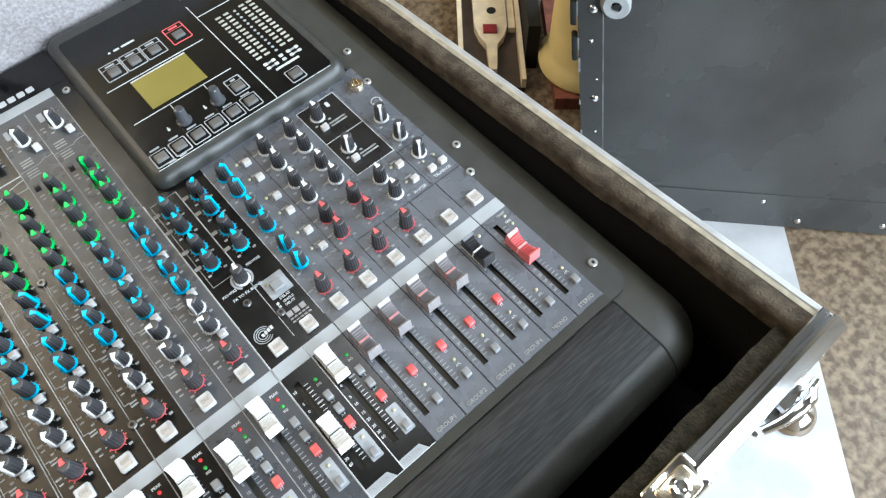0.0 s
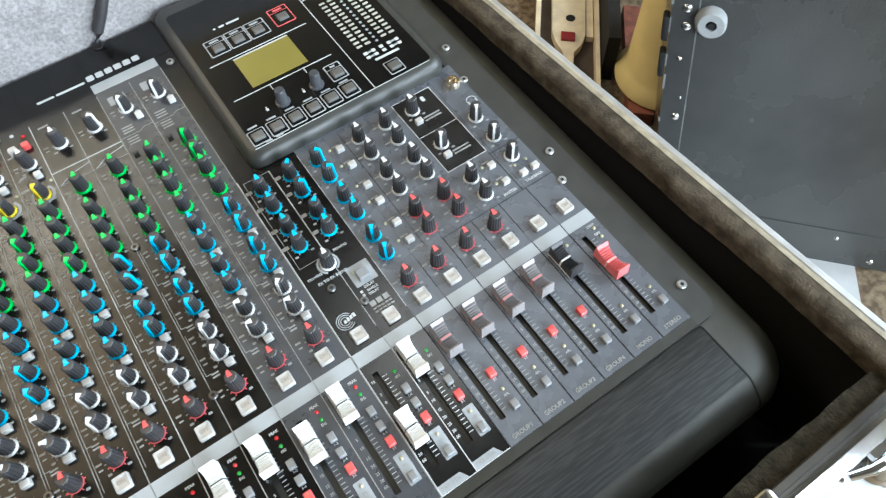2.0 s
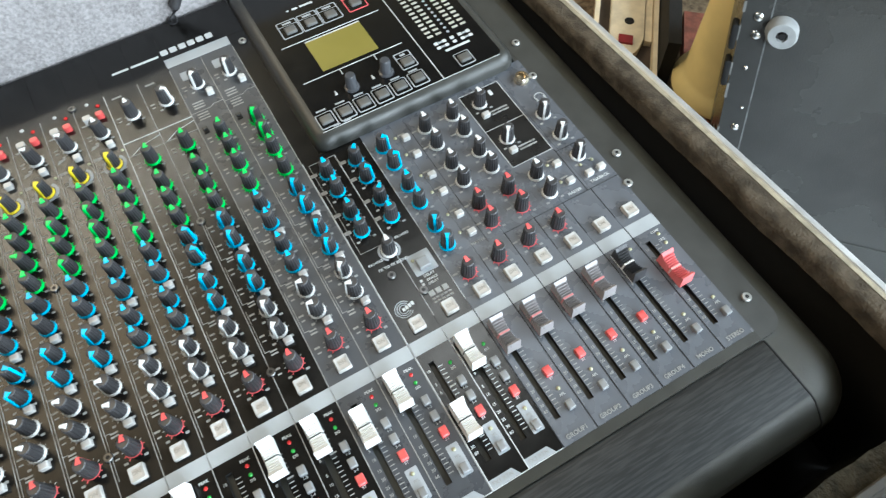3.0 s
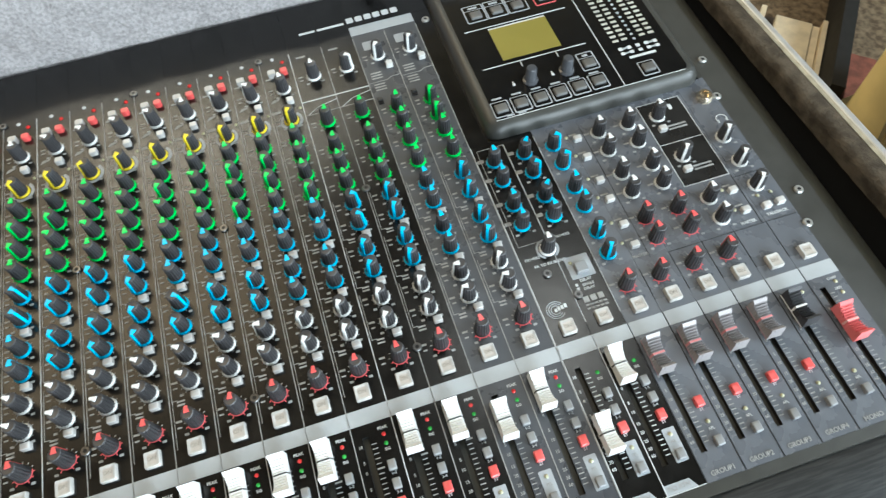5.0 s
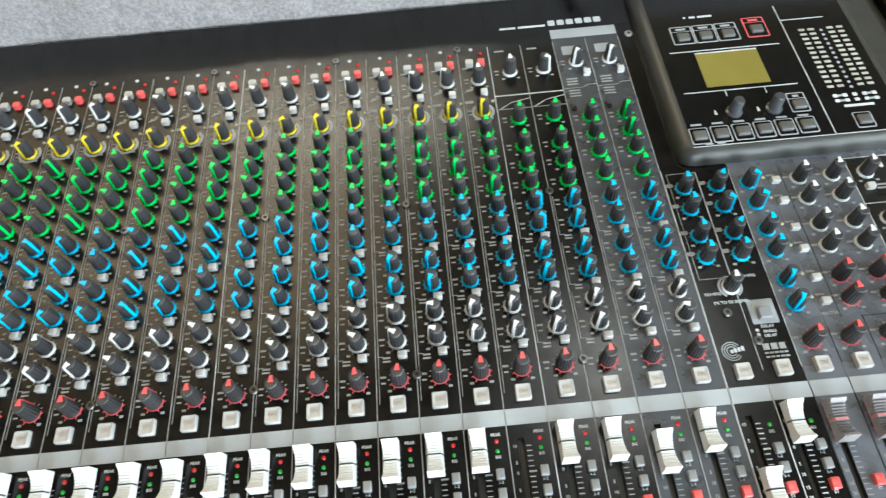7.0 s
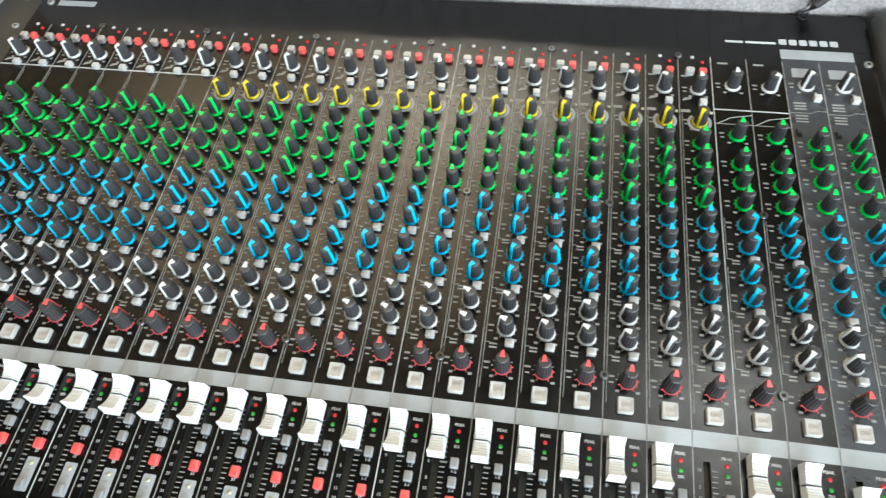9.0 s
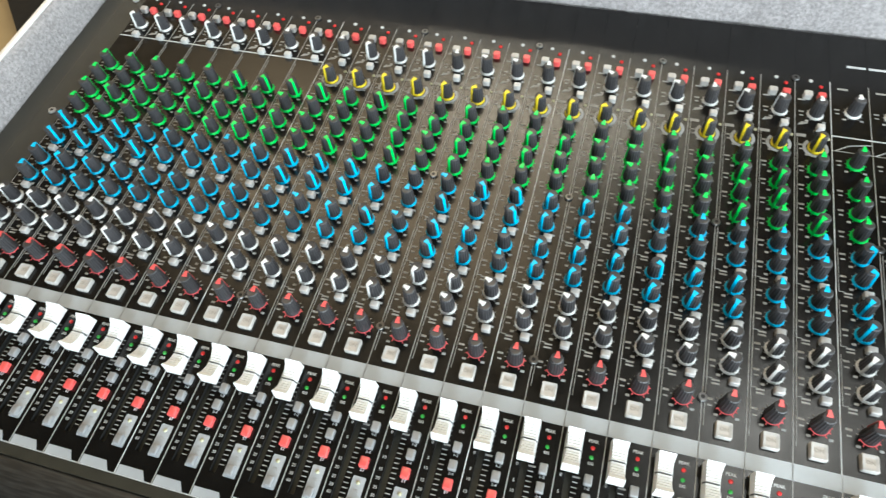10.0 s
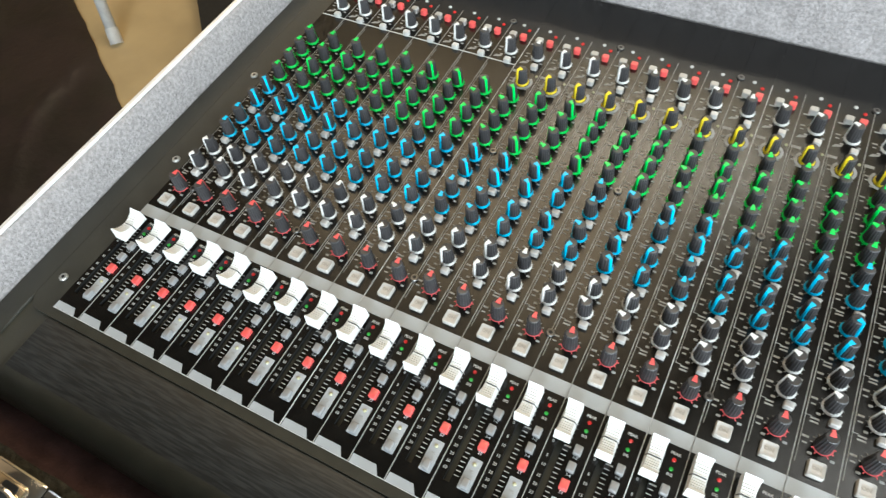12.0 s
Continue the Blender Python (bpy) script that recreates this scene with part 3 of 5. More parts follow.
SW, MW = 0.028, 0.02483
STRIPS = {round(w, 5): write_strip(w) for w in (P, SW, MW)}
ROWS = {"gain": "MMMMMMUMUMMMUllUlllLUllU" + "UHMM", "comp": "--------MMMMMmMMMmMMMMMM" + "----",
        "g1": "UUUUUHHHHMHMUMUUUUUUUUUU" + "UUUM", "g2": "UUMUMUUllllMMMMMMllMlMMU" + "UUUM", "g3": "UMMUMMMMlllMlMlMllllllMU" + "UUUU", "g4": "UUUUUMMMlHlHlMUUUUUUUMUM" + "UUUU",
        "b1": "HHHMMMUMHHHMUlHHMMMUUUUU" + "HMUM", "b2": "HHHHMMMMHHHMUHlHMMMUUUUU" + "HMUM", "b3": "UMMMMMMMUlMHlHMUMMMHMMUU" + "MMUM", "b4": "UMMMMMMMUlMMMHMUMMMMMMUU" + "MMUM",
        "w1": "MMMUMUMlMMMULMMlllllLLMM" + "MMLM", "w2": "MUMUMMMMMMMMMlllllllllMM" + "MMLL", "pan": "U" * 28}
YS = {"gain": (GAIN_Y, "white"), "comp": (COMP_Y, "yellow"), "g1": (G1, "green"), "g2": (G2, "green"), "g3": (G3, "green"), "g4": (G4, "green"),
      "b1": (B1, "blue"), "b2": (B2, "blue"), "b3": (B3, "blue"), "b4": (B4, "blue"), "w1": (W1, "white"), "w2": (W2, "white"), "pan": (RED_Y, "red")}
KNOB_LABEL = {"white": "black fluted knob with white pointer", "green": "black fluted knob with green pointer", "blue": "black fluted knob with cyan-blue pointer",
              "red": "black fluted knob with red pointer", "yellow": "black fluted knob with yellow pointer"}
PRINTS = {}
rng = random.Random(4)
for ch in range(1, 29):
    stereo = ch > 24
    width = SW if stereo else P
    x0 = 0.637 + (ch - 25) * SW if stereo else (ch - 0.5) * P
    paint = grey_dark if ch > 26 else black_paint
    st = plate("channel_strip", x0, x0 + width, FRONT, 0.36 if ch < 27 else 0.3195, paint, "grey stereo channel strip" if ch > 26 else "black channel strip with rows of knobs")
    kx = x0 + width / 2 + 0.0014
    used = []
    for row, (y, colour) in YS.items():
        code = ROWS[row][ch - 1]
        if code == "-":
            continue
        if ch in (25, 26) and row == "g1":
            y = 0.2225
        if ch in (25, 26) and row == "gain":
            y = 0.2745
        if ch > 26 and row[0] == "g" and row != "gain":
            y += 0.006 if row != "g4" else 0.003
        if ch > 26 and row == "gain":
            y = 0.2790
        used.append((y, colour))
        place("knob", KNOB[colour], st, (kx, y, 0), TURN[code] + rng.uniform(-7, 7), KNOB_LABEL[colour])
    key = ("st" if ch > 26 else "s" if stereo else "m") + ("c" if 8 < ch < 25 else "")
    if key not in PRINTS:
        s = strip_print(width, used, "stereo" if stereo else "mono")
        z0, z1 = INK
        if not stereo:
            s.box(0.002, 0.0075, GAIN_Y + 0.014, GAIN_Y + 0.0155, z0, z1, 1)
            s.prism([(0.002, GAIN_Y - 0.0125), (0.0085, GAIN_Y - 0.0105), (0.0095, GAIN_Y - 0.0085), (0.004, GAIN_Y - 0.0090)], z0, z1, 1)
        if "c" in key:
            s.arc(width / 2 + 0.0014, COMP_Y, 0.0068, 0.0092, 40, 320, z0, z1, 7, 20)
            s.box(0.0008, width * 0.30, COMP_Y + 0.010, COMP_Y + 0.0128, z0, z1, 1)
        if key == "m":
            s.box(0.0, width, 0.2510, 0.2522, z0, z1, 0)
        if key == "s":
            s.box(0.0, width, 0.2480, 0.2490, z0, z1, 0).box(0.005, 0.013, 0.2985, 0.3003, z0, z1, 1)
            s.line(0.002, 0.234, 0.012, 0.2405, 0.0005, z0, z1, 0).line(0.012, 0.2405, width, 0.2440, 0.0005, z0, z1, 0)
            s.box(0.0, width, 0.2335, 0.2341, z0, z1, 1)
        if key == "st":
            for k in range(3):
                s.box(0.004, 0.013, 0.2595 - 0.003 * k, 0.2608 - 0.003 * k, z0, z1, 1).box(0.004, 0.013, 0.2465 - 0.003 * k, 0.2477 - 0.003 * k, z0, z1, 1)
            s.line(0.0, 0.2500, 0.016, 0.2500, 0.0004, z0, z1, 1).line(0.016, 0.2500, 0.020, 0.2525, 0.0004, z0, z1, 1).line(0.020, 0.2525, width, 0.2525, 0.0004, z0, z1, 1)
            s.rbox(0.006, 0.020, 0.288, 0.298, z0, z1, 0.001, 7)
        PRINTS[key] = s.mesh("printed_scale", INKS)
    tagged(place("printed_scale", PRINTS[key], st, (x0, 0, 0)), kind="stuff")
    line = Shape().box(-0.0003, 0.0003, FRONT, BACK if ch % 8 or stereo else BACK + 0.001, 0.0001, 0.0003)
    if not stereo and ch % 8:
        line.box(0.0016, 0.0020, 0.001, 0.245, 0.0001, 0.0003)
    place("divider_line", line.mesh("divider_line", [ink if ch % 8 == 0 else ink_dim]), st, (x0 + width - 0.0002, 0, 0))
    caps = {27: -0.0445, 24: -0.083, 2: -0.0352, 6: -0.0365}
    sx, bx = common_strip(st, x0, width, CAP_WHITE, caps.get(ch, CAP_Y + rng.uniform(-0.0008, 0.0008)), "white ribbed fader cap")
    place("peak_light", LED_R, st, (bx, -0.0285, 0), label="red light")
    place("signal_light", LED_G, st, (bx, -0.0343, 0), label="green light")
    place("bus_button", BTN, st, (bx, -0.0480, 0), label="grey push button")
    place("bus_button", BTN, st, (bx, -0.0590, 0), label="grey push button")
    place("stereo_button", BTN_RED, st, (bx, -0.0702, 0), label="red push button")
    place("listen_light", LED_A, st, (bx, -0.0822, 0), label="unlit amber light")
    place("listen_button", BTN, st, (bx, -0.0948, 0), label="grey push button")
    for y in (0.0322, 0.0718, 0.1112):
        place("send_button", BTN_SMALL, st, (kx + 0.0030, y, 0), label="milky grey push button")
    if not stereo:
        place("pad_button", BTN_PAD, st, (x0 + 0.0085, 0.2862, 0), label="white round-cornered push button")
        place("phantom_button", BTN_48, st, (x0 + 0.0185, 0.2862, 0), label="red push button")
        place("phantom_light", LED_48, st, (x0 + 0.0190, 0.2990, 0), label="red light")
        place("filter_button", BTN_HPF, st, (kx + 0.003, 0.2530, 0), label="white push button")
        place("input_ring", RING, st, (x0 + width / 2 - 0.0015, 0.3045, 0))
        if ch > 8:
            place("comp_light", LED_A, st, (x0 + width * 0.90, COMP_Y + 0.0105, 0), label="unlit amber light")
    elif ch > 26:
        place("filter_button", BTN_HPF, st, (kx + 0.006, 0.2645, 0), label="white push button")
        place("slide_switch", Shape().box(-0.002, 0.002, -0.0032, 0.0032, 0, 0.0008, 0).box(-0.0014, 0.0014, -0.0004, 0.0022, 0.0008, 0.0024, 1).mesh("slide_switch", [slot_black, dark_button]), st, (x0 + 0.0045, 0.2290, 0), label="small black slide switch")
for k in (1.5, 5.5, 9.5, 13.5, 17.5, 21.5, 25.6):
    place("screw", SCREW, console, (k * P if k < 25 else 0.665, 0.0182, 0.0003), label="black countersunk screw")
    place("screw", SCREW, console, ((k + 0.0) * P if k < 25 else 0.665, 0.150, 0.0003), label="black countersunk screw")
for k in range(3, 28, 4):
    if k < 25:
        place("screw", SCREW, console, ((k + 0.5) * P, 0.3055, 0.0003), label="black countersunk screw")

# master strips: two effect returns, four groups, mono and stereo
NAMES = ("FX1 RTN", "FX2 RTN", "GROUP1", "GROUP2", "GROUP3", "GROUP4", "MONO", "STEREO")
for k, words in enumerate(NAMES):
    x0 = 0.749 + k * MW
    fx = k < 2
    st = plate("channel_strip", x0, x0 + MW, FRONT, 0.159, black_paint if fx else grey_paint, "black effect return strip" if fx else "dark grey master strip")
    s = strip_print(MW, [], "fx" if fx else "group")
    z0, z1 = INK
    if fx:
        s.text(words, MW * 0.36, FRONT + 0.0033, 0.0036, z1 + 0.0001, 1)
    else:
        s.text(words, MW * 0.50, FRONT + 0.0040, 0.0040, z1 + 0.0001, 1)
        bx = MW * 0.725
        s.text("AFL", bx, -0.0868, 0.0024, z0 + 0.00008, 0)
        if k < 6:
            s.text("ST", bx, -0.0748, 0.0024, z0 + 0.00008, 0)
        if k == 7:
            s.text("COMP", bx - 0.001, -0.0228, 0.0024, z0 + 0.00008, 0).text("GEQ", bx - 0.001, -0.0305, 0.0024, z0 + 0.00008, 0)
    tagged(place("printed_scale", s.mesh("printed_scale", INKS), st, (x0, 0, 0)), kind="stuff")
    place("divider_line", Shape().box(-0.0003, 0.0003, FRONT, STRIP1 if k else 0.159, 0.0001, 0.0003).mesh("divider_line", [ink if fx else slot_black]), st, (x0 + 0.0003, 0, 0))
    cap = CAP_WHITE if fx else CAP_BLACK if k == 6 else CAP_RED if k == 7 else CAP_GREY
    tone = "white" if fx else "black" if k == 6 else "red" if k == 7 else "grey and red"
    sx, bx = common_strip(st, x0, MW, cap, {0: -0.0712, 1: -0.0345, 7: -0.0545}.get(k, -0.0362), tone + " ribbed fader cap")
    if fx:
        place("signal_light", LED_G, st, (bx, -0.0337, 0), label="green light")
        place("bus_button", BTN, st, (bx, -0.0480, 0), label="grey push button")
        place("bus_button", BTN, st, (bx, -0.0590, 0), label="grey push button")
    if k < 6:
        place("stereo_button", BTN_RED, st, (bx, -0.0702, 0), label="red push button")
    if k > 5:
        place("compressor_light", LED_A, st, (bx, -0.0257, 0), label="unlit amber light")
    if k == 7:
        place("equaliser_light", LED_A, st, (bx, -0.0339, 0), label="unlit amber light")
    place("listen_light", LED_A, st, (bx, -0.0825, 0), label="unlit amber light")
    place("listen_button", BTN, st, (bx, -0.0948, 0), label="grey push button")

# master section: knobs, buttons and print
master = place("master_section", Shape().box(0.7985, 0.9475, 0.159, 0.1655, -0.0025, 0).mesh("master_section", [grey_paint]), console, (0, 0, 0), label="dark grey master control area")
E_ROWS = (0.1412, 0.1230, 0.1003, 0.0830, 0.0603, 0.0428)


def master_knob(x, y, colour, code="U"):
    place("knob", KNOB[colour], master, (x, y, 0), TURN[code] + rng.uniform(-6, 6), KNOB_LABEL[colour])


mp = Shape()
z0, z1 = INK
for x in (0.760, 0.784):
    for y, code in zip(E_ROWS[:4], "rHrU"):
        master_knob(x + 0.002, y, "blue", "U" if x < 0.77 else code)
        knob_print(mp, x + 0.002, y, False, 0, 1)
        mp.rbox(x - 0.010, x - 0.005, y + 0.002, y + 0.005, z0, z1, 0.0006, 1)
for y, code in zip(E_ROWS, "HHUUMM"):
    master_knob(0.8092, y, "blue", code)
    knob_print(mp, 0.8092, y, False, 0, 1)
for y in E_ROWS:
    place("listen_button", BTN_SMALL, master, (0.8285, y - 0.001, 0), label="grey push button")
    place("listen_light", LED_A, master, (0.8215, y + 0.0035, 0), label="unlit amber light")
    mp.box(0.824, 0.830, y + 0.004, y + 0.0054, z0, z1, 1)
for x, rows in ((0.8462, E_ROWS[:4]), (0.8706, E_ROWS[:4])):
    for y in rows:
        master_knob(x, y, "white", "U")
        knob_print(mp, x, y, False, 0, 1)
        mp.box(x - 0.011, x - 0.006, y + 0.001, y + 0.0024, z0, z1, 1)
for x, y in ((0.8455, 0.0603), (0.8455, 0.0430), (0.8705, 0.0603), (0.8712, 0.0428), (0.8104, 0.0165), (0.8348, 0.0165), (0.8596, 0.0168), (0.8846, 0.0170)):
    master_knob(x, y, "red", "U")
    knob_print(mp, x, y, True, 4, 1)
    mp.box(x - 0.011, x - 0.007, y + 0.002, y + 0.0034, z0, z1, 1)
for y in (0.1409, 0.1001):
    knob_print(mp, 0.8954, y, False, 0, 1)
master_knob(0.8954, 0.1409, "white", "U")
master_knob(0.8954, 0.1001, "white", "M")
for y in (0.0603, 0.0424):
    master_knob(0.8953, y, "white", "U")
    knob_print(mp, 0.8953, y, False, 0, 1)
    place("listen_button", BTN_SMALL, master, (0.9137, y, 0), label="grey push button")
    place("listen_light", LED_A, master, (0.9075, y + 0.003, 0), label="unlit amber light")
    mp.box(0.909, 0.915, y + 0.005, y + 0.0063, z0, z1, 1)
for y, code in ((0.1062, "M"), (0.0826, "M"), (0.0597, "M")):
    master_knob(0.9326, y, "white", code)
    knob_print(mp, 0.9326, y, False, 0, 1)
for x, y in ((0.8932, 0.1275), (0.8930, 0.0876), (0.9295, 0.0410), (0.9403, 0.0414)):
    place("push_button", BTN_SMALL, master, (x, y, 0), label="grey push button")
for x in (0.9288, 0.9391):
    place("talkback_light", LED_A, master, (x, 0.0510, 0), label="unlit amber light")
mp.text("TALKBACK", 0.9345, 0.0345, 0.0032, z1, 0).text("MASTER", 0.9115, 0.0335, 0.0032, z1, 0).text("MASTER", 0.829, 0.0335, 0.0032, z1, 1)
for y in (0.1285, 0.0885):
    for q in range(2):
        mp.box(0.8985, 0.9135, y - 0.003 * q, y + 0.0014 - 0.003 * q, z0, z1, 1)
mp.rbox(0.9075, 0.9105, 0.144, 0.1495, z0, z1, 0.001, 0)
# dark boxed area with a pale outline
mp.box(0.8842, 0.9198, 0.0748, 0.1545, 0.00002, 0.00012, 9)
mp.frame_line(0.8840, 0.9200, 0.0745, 0.1548, 0.0005, z0, z1, 0).box(0.8845, 0.9195, 0.1136, 0.1141, z0, z1, 0)
for x in (0.8235 + 0.0115, 0.9202):
    mp.box(x - 0.0002, x + 0.0002, 0.030, 0.0735 if x > 0.9 else 0.155, z0, z1, 6)
mp.box(0.9200, 0.9475, 0.0705, 0.0709, z0, z1, 6).box(0.8475, 0.9475, 0.0296, 0.0300, z0, z1, 6)
for k in range(3, 8):
    mp.box(0.749 + k * MW, 0.749 + k * MW + 0.0004, 0.0, 0.0296 if k > 3 else 0.0240, z0, z1, 6)
mp.arc(0.9405, 0.1225, 0.0040, 0.0046, -120, 120, z0, z1, 0, 16).box(0.9362, 0.9376, 0.1195, 0.1225, z0, z1, 0).box(0.9434, 0.9448, 0.1195, 0.1225, z0, z1, 0)
# the effect block: blend knob, tap button, emblem blocks
master_knob(0.7714, 0.0590, "white", "U")
mp.arc(0.7714, 0.0590, 0.0066, 0.0082, -150, 150, z0, z1, 7, 24)
mp.text("FX TO FX BLEND", 0.7690, 0.0478, 0.0030, z1, 0).text("FX1<FX2", 0.7585, 0.0545, 0.0028, z1, 0).text("FX1>FX2", 0.7850, 0.0660, 0.0028, z1, 0)
mp.rbox(0.7782, 0.7952, 0.0306, 0.0480, z0, z1, 0.0008, 7)
place("tap_button", Shape().rbox(-0.0042, 0.0042, -0.0040, 0.0040, 0, 0.0045, 0.0008, 0, 0.0006).mesh("tap_button", [grey_button]), master, (0.7866, 0.0372, 0), label="square grey push button")
place("tap_light", LED_A, master, (0.7815, 0.0432, 0), label="unlit amber light")
mp.rbox(0.7782, 0.7802, 0.0255, 0.0275, z0, z1, 0.0003, 0).rbox(0.7782, 0.7802, 0.0225, 0.0245, z0, z1, 0.0003, 0)
mp.text("DELAY", 0.7865, 0.0287, 0.0028, z1, 0).text("SINGLE", 0.7870, 0.0252, 0.0026, z1, 0).text("DELAY", 0.7865, 0.0222, 0.0026, z1, 0)
for q in range(3):
    for u in range(3 if q == 0 else 5):
        wide = 0.0155 / (3 if q == 0 else 5)
        mp.box(0.7790 + wide * u, 0.7790 + wide * (u + 0.78), 0.0128 - 0.0027 * q, 0.0140 - 0.0027 * q + (0.0030 if q == 0 else 0), z0, z1, 1)
for r in (0.0028, 0.0043, 0.0058):
    mp.arc(0.7590, 0.0140, r, r + 0.0006, 125, 415, z0, z1, 7, 24)
for q in range(4):
    mp.box(0.7580 + 0.0024 * q, 0.7599 + 0.0024 * q, 0.0126 + 0.0004 * q, 0.0150 + 0.0006 * q, z0, z1, 0)
mp.frame_line(0.7525, 0.7740, 0.066, 0.155, 0.0004, z0, z1, 1).box(0.7740, 0.7744, 0.0, 0.155, z0, z1, 0).box(0.7983, 0.7987, 0.0, 0.155, z0, z1, 0)
tagged(place("printed_scale", mp.mesh("printed_scale", INKS + [white_plastic, charcoal]), master), kind="stuff")
for x, y in ((0.7637, 0.0405), (0.7772, 0.0195)):
    place("screw", SCREW, console, (x, y, 0.0003), label="black countersunk screw")
place("headphone_jack", Shape().lathe([(0.0062, 0), (0.0062, 0.0030), (0.0050, 0.0052), (0.0034, 0.0052), (0.0033, 0.0020)], 18).mesh("headphone_jack", [brass]), console, (0.9378, 0.1455, 0), label="brass headphone socket")

# display module
disp = place("display_module", Shape().layers([(rounded(0.7645, 0.9440, 0.1605, 0.362, 0.012, 6), -0.004), (rounded(0.7648, 0.9437, 0.1608, 0.361, 0.012, 6), 0.0035), (rounded(0.7658, 0.9427, 0.1618, 0.3605, 0.012, 6), 0.0068), (rounded(0.7678, 0.9407, 0.1637, 0.359, 0.011, 6), 0.0095), (rounded(0.7704, 0.9382, 0.1660, 0.356, 0.010, 6), 0.0113), (rounded(0.7728, 0.9362, 0.1682, 0.352, 0.009, 6), 0.0118)]).mesh("display_module", [trim_lit]), console, (0, 0, 0), label="raised black display housing with rounded corners")
DZ = 0.0122
place("face_plate", Shape().rbox(0.7740, 0.9340, 0.1655 + 0.0035, 0.3440, 0.0105, DZ, 0.005).mesh("face_plate", [display_black]), disp, (0, 0, 0), label="glossy black display face")
d0, d1 = DZ + 0.00005, DZ + 0.0003
place("lcd_screen", Shape().box(0.8002, 0.8500, 0.2258, 0.2618, DZ, DZ + 0.0004).mesh("lcd_screen", [lcd]), disp, (0, 0, 0), label="unlit olive LCD screen")
dp = Shape()
dp.box(0.7810, 0.8700, 0.2655, 0.2662, d0, d1).box(0.7810, 0.8693, 0.2210, 0.2217, d0, d1).box(0.8790, 0.8797, 0.1690, 0.3100, d0, d1).box(0.8797, 0.9150, 0.2915, 0.2921, d0, d1)
dp.box(0.7735, 0.9310, 0.1683, 0.1688, d0, d1).box(0.8121, 0.8128, 0.2150, 0.2210, d0, d1).box(0.8427, 0.8434, 0.2150, 0.2210, d0, d1).box(0.8002, 0.8500, 0.2618, 0.2634, d0, d1)
dp.box(0.802, 0.804, 0.3045, 0.3060, d0, d1).box(0.807, 0.812, 0.3042, 0.3062, d0, d1).box(0.814, 0.826, 0.3042, 0.3062, d0, d1)
for x in (0.7990, 0.8315):
    dp.box(x - 0.0010, x + 0.0010, 0.1975, 0.2000, d0, d1).box(x - 0.0005, x + 0.0005, 0.2000, 0.2020, d0, d1)
MET = [0.8925 + 0.0078 * q for q in range(5)]
for q, x in enumerate(MET):
    for r in range(13):
        y = 0.2785 - r * 0.0053
        if q == 2:
            dp.lathe([(0.0013, d0), (0.0013, d1)], 10, at=(x, y - 0.002), mat=2)
        else:
            dp.box(x - 0.0025, x + 0.0025, y - 0.00115, y + 0.00115, d0, d1, 1)
for q, x in enumerate((0.8925, 0.9000, 0.9075, 0.9150, 0.9225)):
    dp.rbox(x - 0.0018, x + 0.0018, 0.2035, 0.2068, d0, d1, 0.0008, 0)
    dp.rbox(x - 0.0018, x + 0.0018, 0.1985, 0.2015, d0, d1, 0.0008, 0)
dp.box(0.8955, 0.9180, 0.1932, 0.1955, d0, d1)
for x in (0.8962, 0.9187):
    dp.box(x - 0.0016, x + 0.0016, 0.2042, 0.2060, d0, d1, 2).box(x - 0.0016, x + 0.0016, 0.1992, 0.2008, d0, d1, 2)
dbtn = Shape().rbox(-0.0048, 0.0048, -0.0040, 0.0040, 0, 0.0022, 0.0008, 0, 0.0006).mesh("soft_button", [soft_grey])


def soft_button(x0, x1, y0, y1, mat, title=True):
    dp.rbox(x0, x1, y0, y1, d0, d1, 0.0014, mat)
    top = y1 - 0.0008 - (0.0058 if title else 0)
    if title:
        dp.rbox(x0 + 0.0011, x1 - 0.0011, top + 0.0010, y1 - 0.0011, d1, d1 + 0.0001, 0.0005, 3)
        dp.box(x0 + 0.005, x1 - 0.005, top + 0.0020, y1 - 0.0024, d1 + 0.0001, d1 + 0.0002, mat)
    if mat in (2, 4):
        dp.rbox(x0 + 0.0009, x1 - 0.0009, y0 + 0.0009, top + (0.0002 if title else 0), d1, d1 + 0.0001, 0.0009, 3)
    place("soft_button", dbtn, disp, ((x0 + x1) / 2, (y0 + 0.0008 + top) / 2, DZ + 0.0003), label="small dark rubber button")


for q in range(3):
    soft_button(0.7872 + 0.0185 * q, 0.8052 + 0.0185 * q, 0.2745, 0.2952, 2)
soft_button(0.8482, 0.8664, 0.2755, 0.2985, 4)
soft_button(0.8556, 0.8700, 0.1928, 0.2122, 2)
for q in range(6):
    x = 0.8550 - 0.0162 * q
    soft_button(x, x + 0.0143, 0.1722 - 0.0003 * q, 0.1878 - 0.0003 * q, 2, False)
    dp.box(x + 0.003, x + 0.011, 0.1886, 0.1902, d0, d1, 2)
for x in (0.783, 0.792):
    dp.box(x, x + 0.006, 0.1686 + 0.0012, 0.1686 + 0.0022, d0, d1, 2)
soft_button(0.8975, 0.9115, 0.1722, 0.1872, 2, False)
tagged(place("printed_scale", dp.mesh("printed_scale", [ink, meter_white, plate_grey, display_black, red_ink]), disp), kind="stuff")
for x in (0.8126, 0.8430):
    place("encoder_knob", Shape().lathe([(0.0062, 0), (0.0062, 0.0015), (0.0048, 0.0022), (0.0042, 0.0130), (0.0036, 0.0140), (0.0020, 0.0142)], 24, flute=0.05).mesh("encoder_knob", [smoke]), disp, (x, 0.1985, DZ), label="smoked translucent rotary knob")

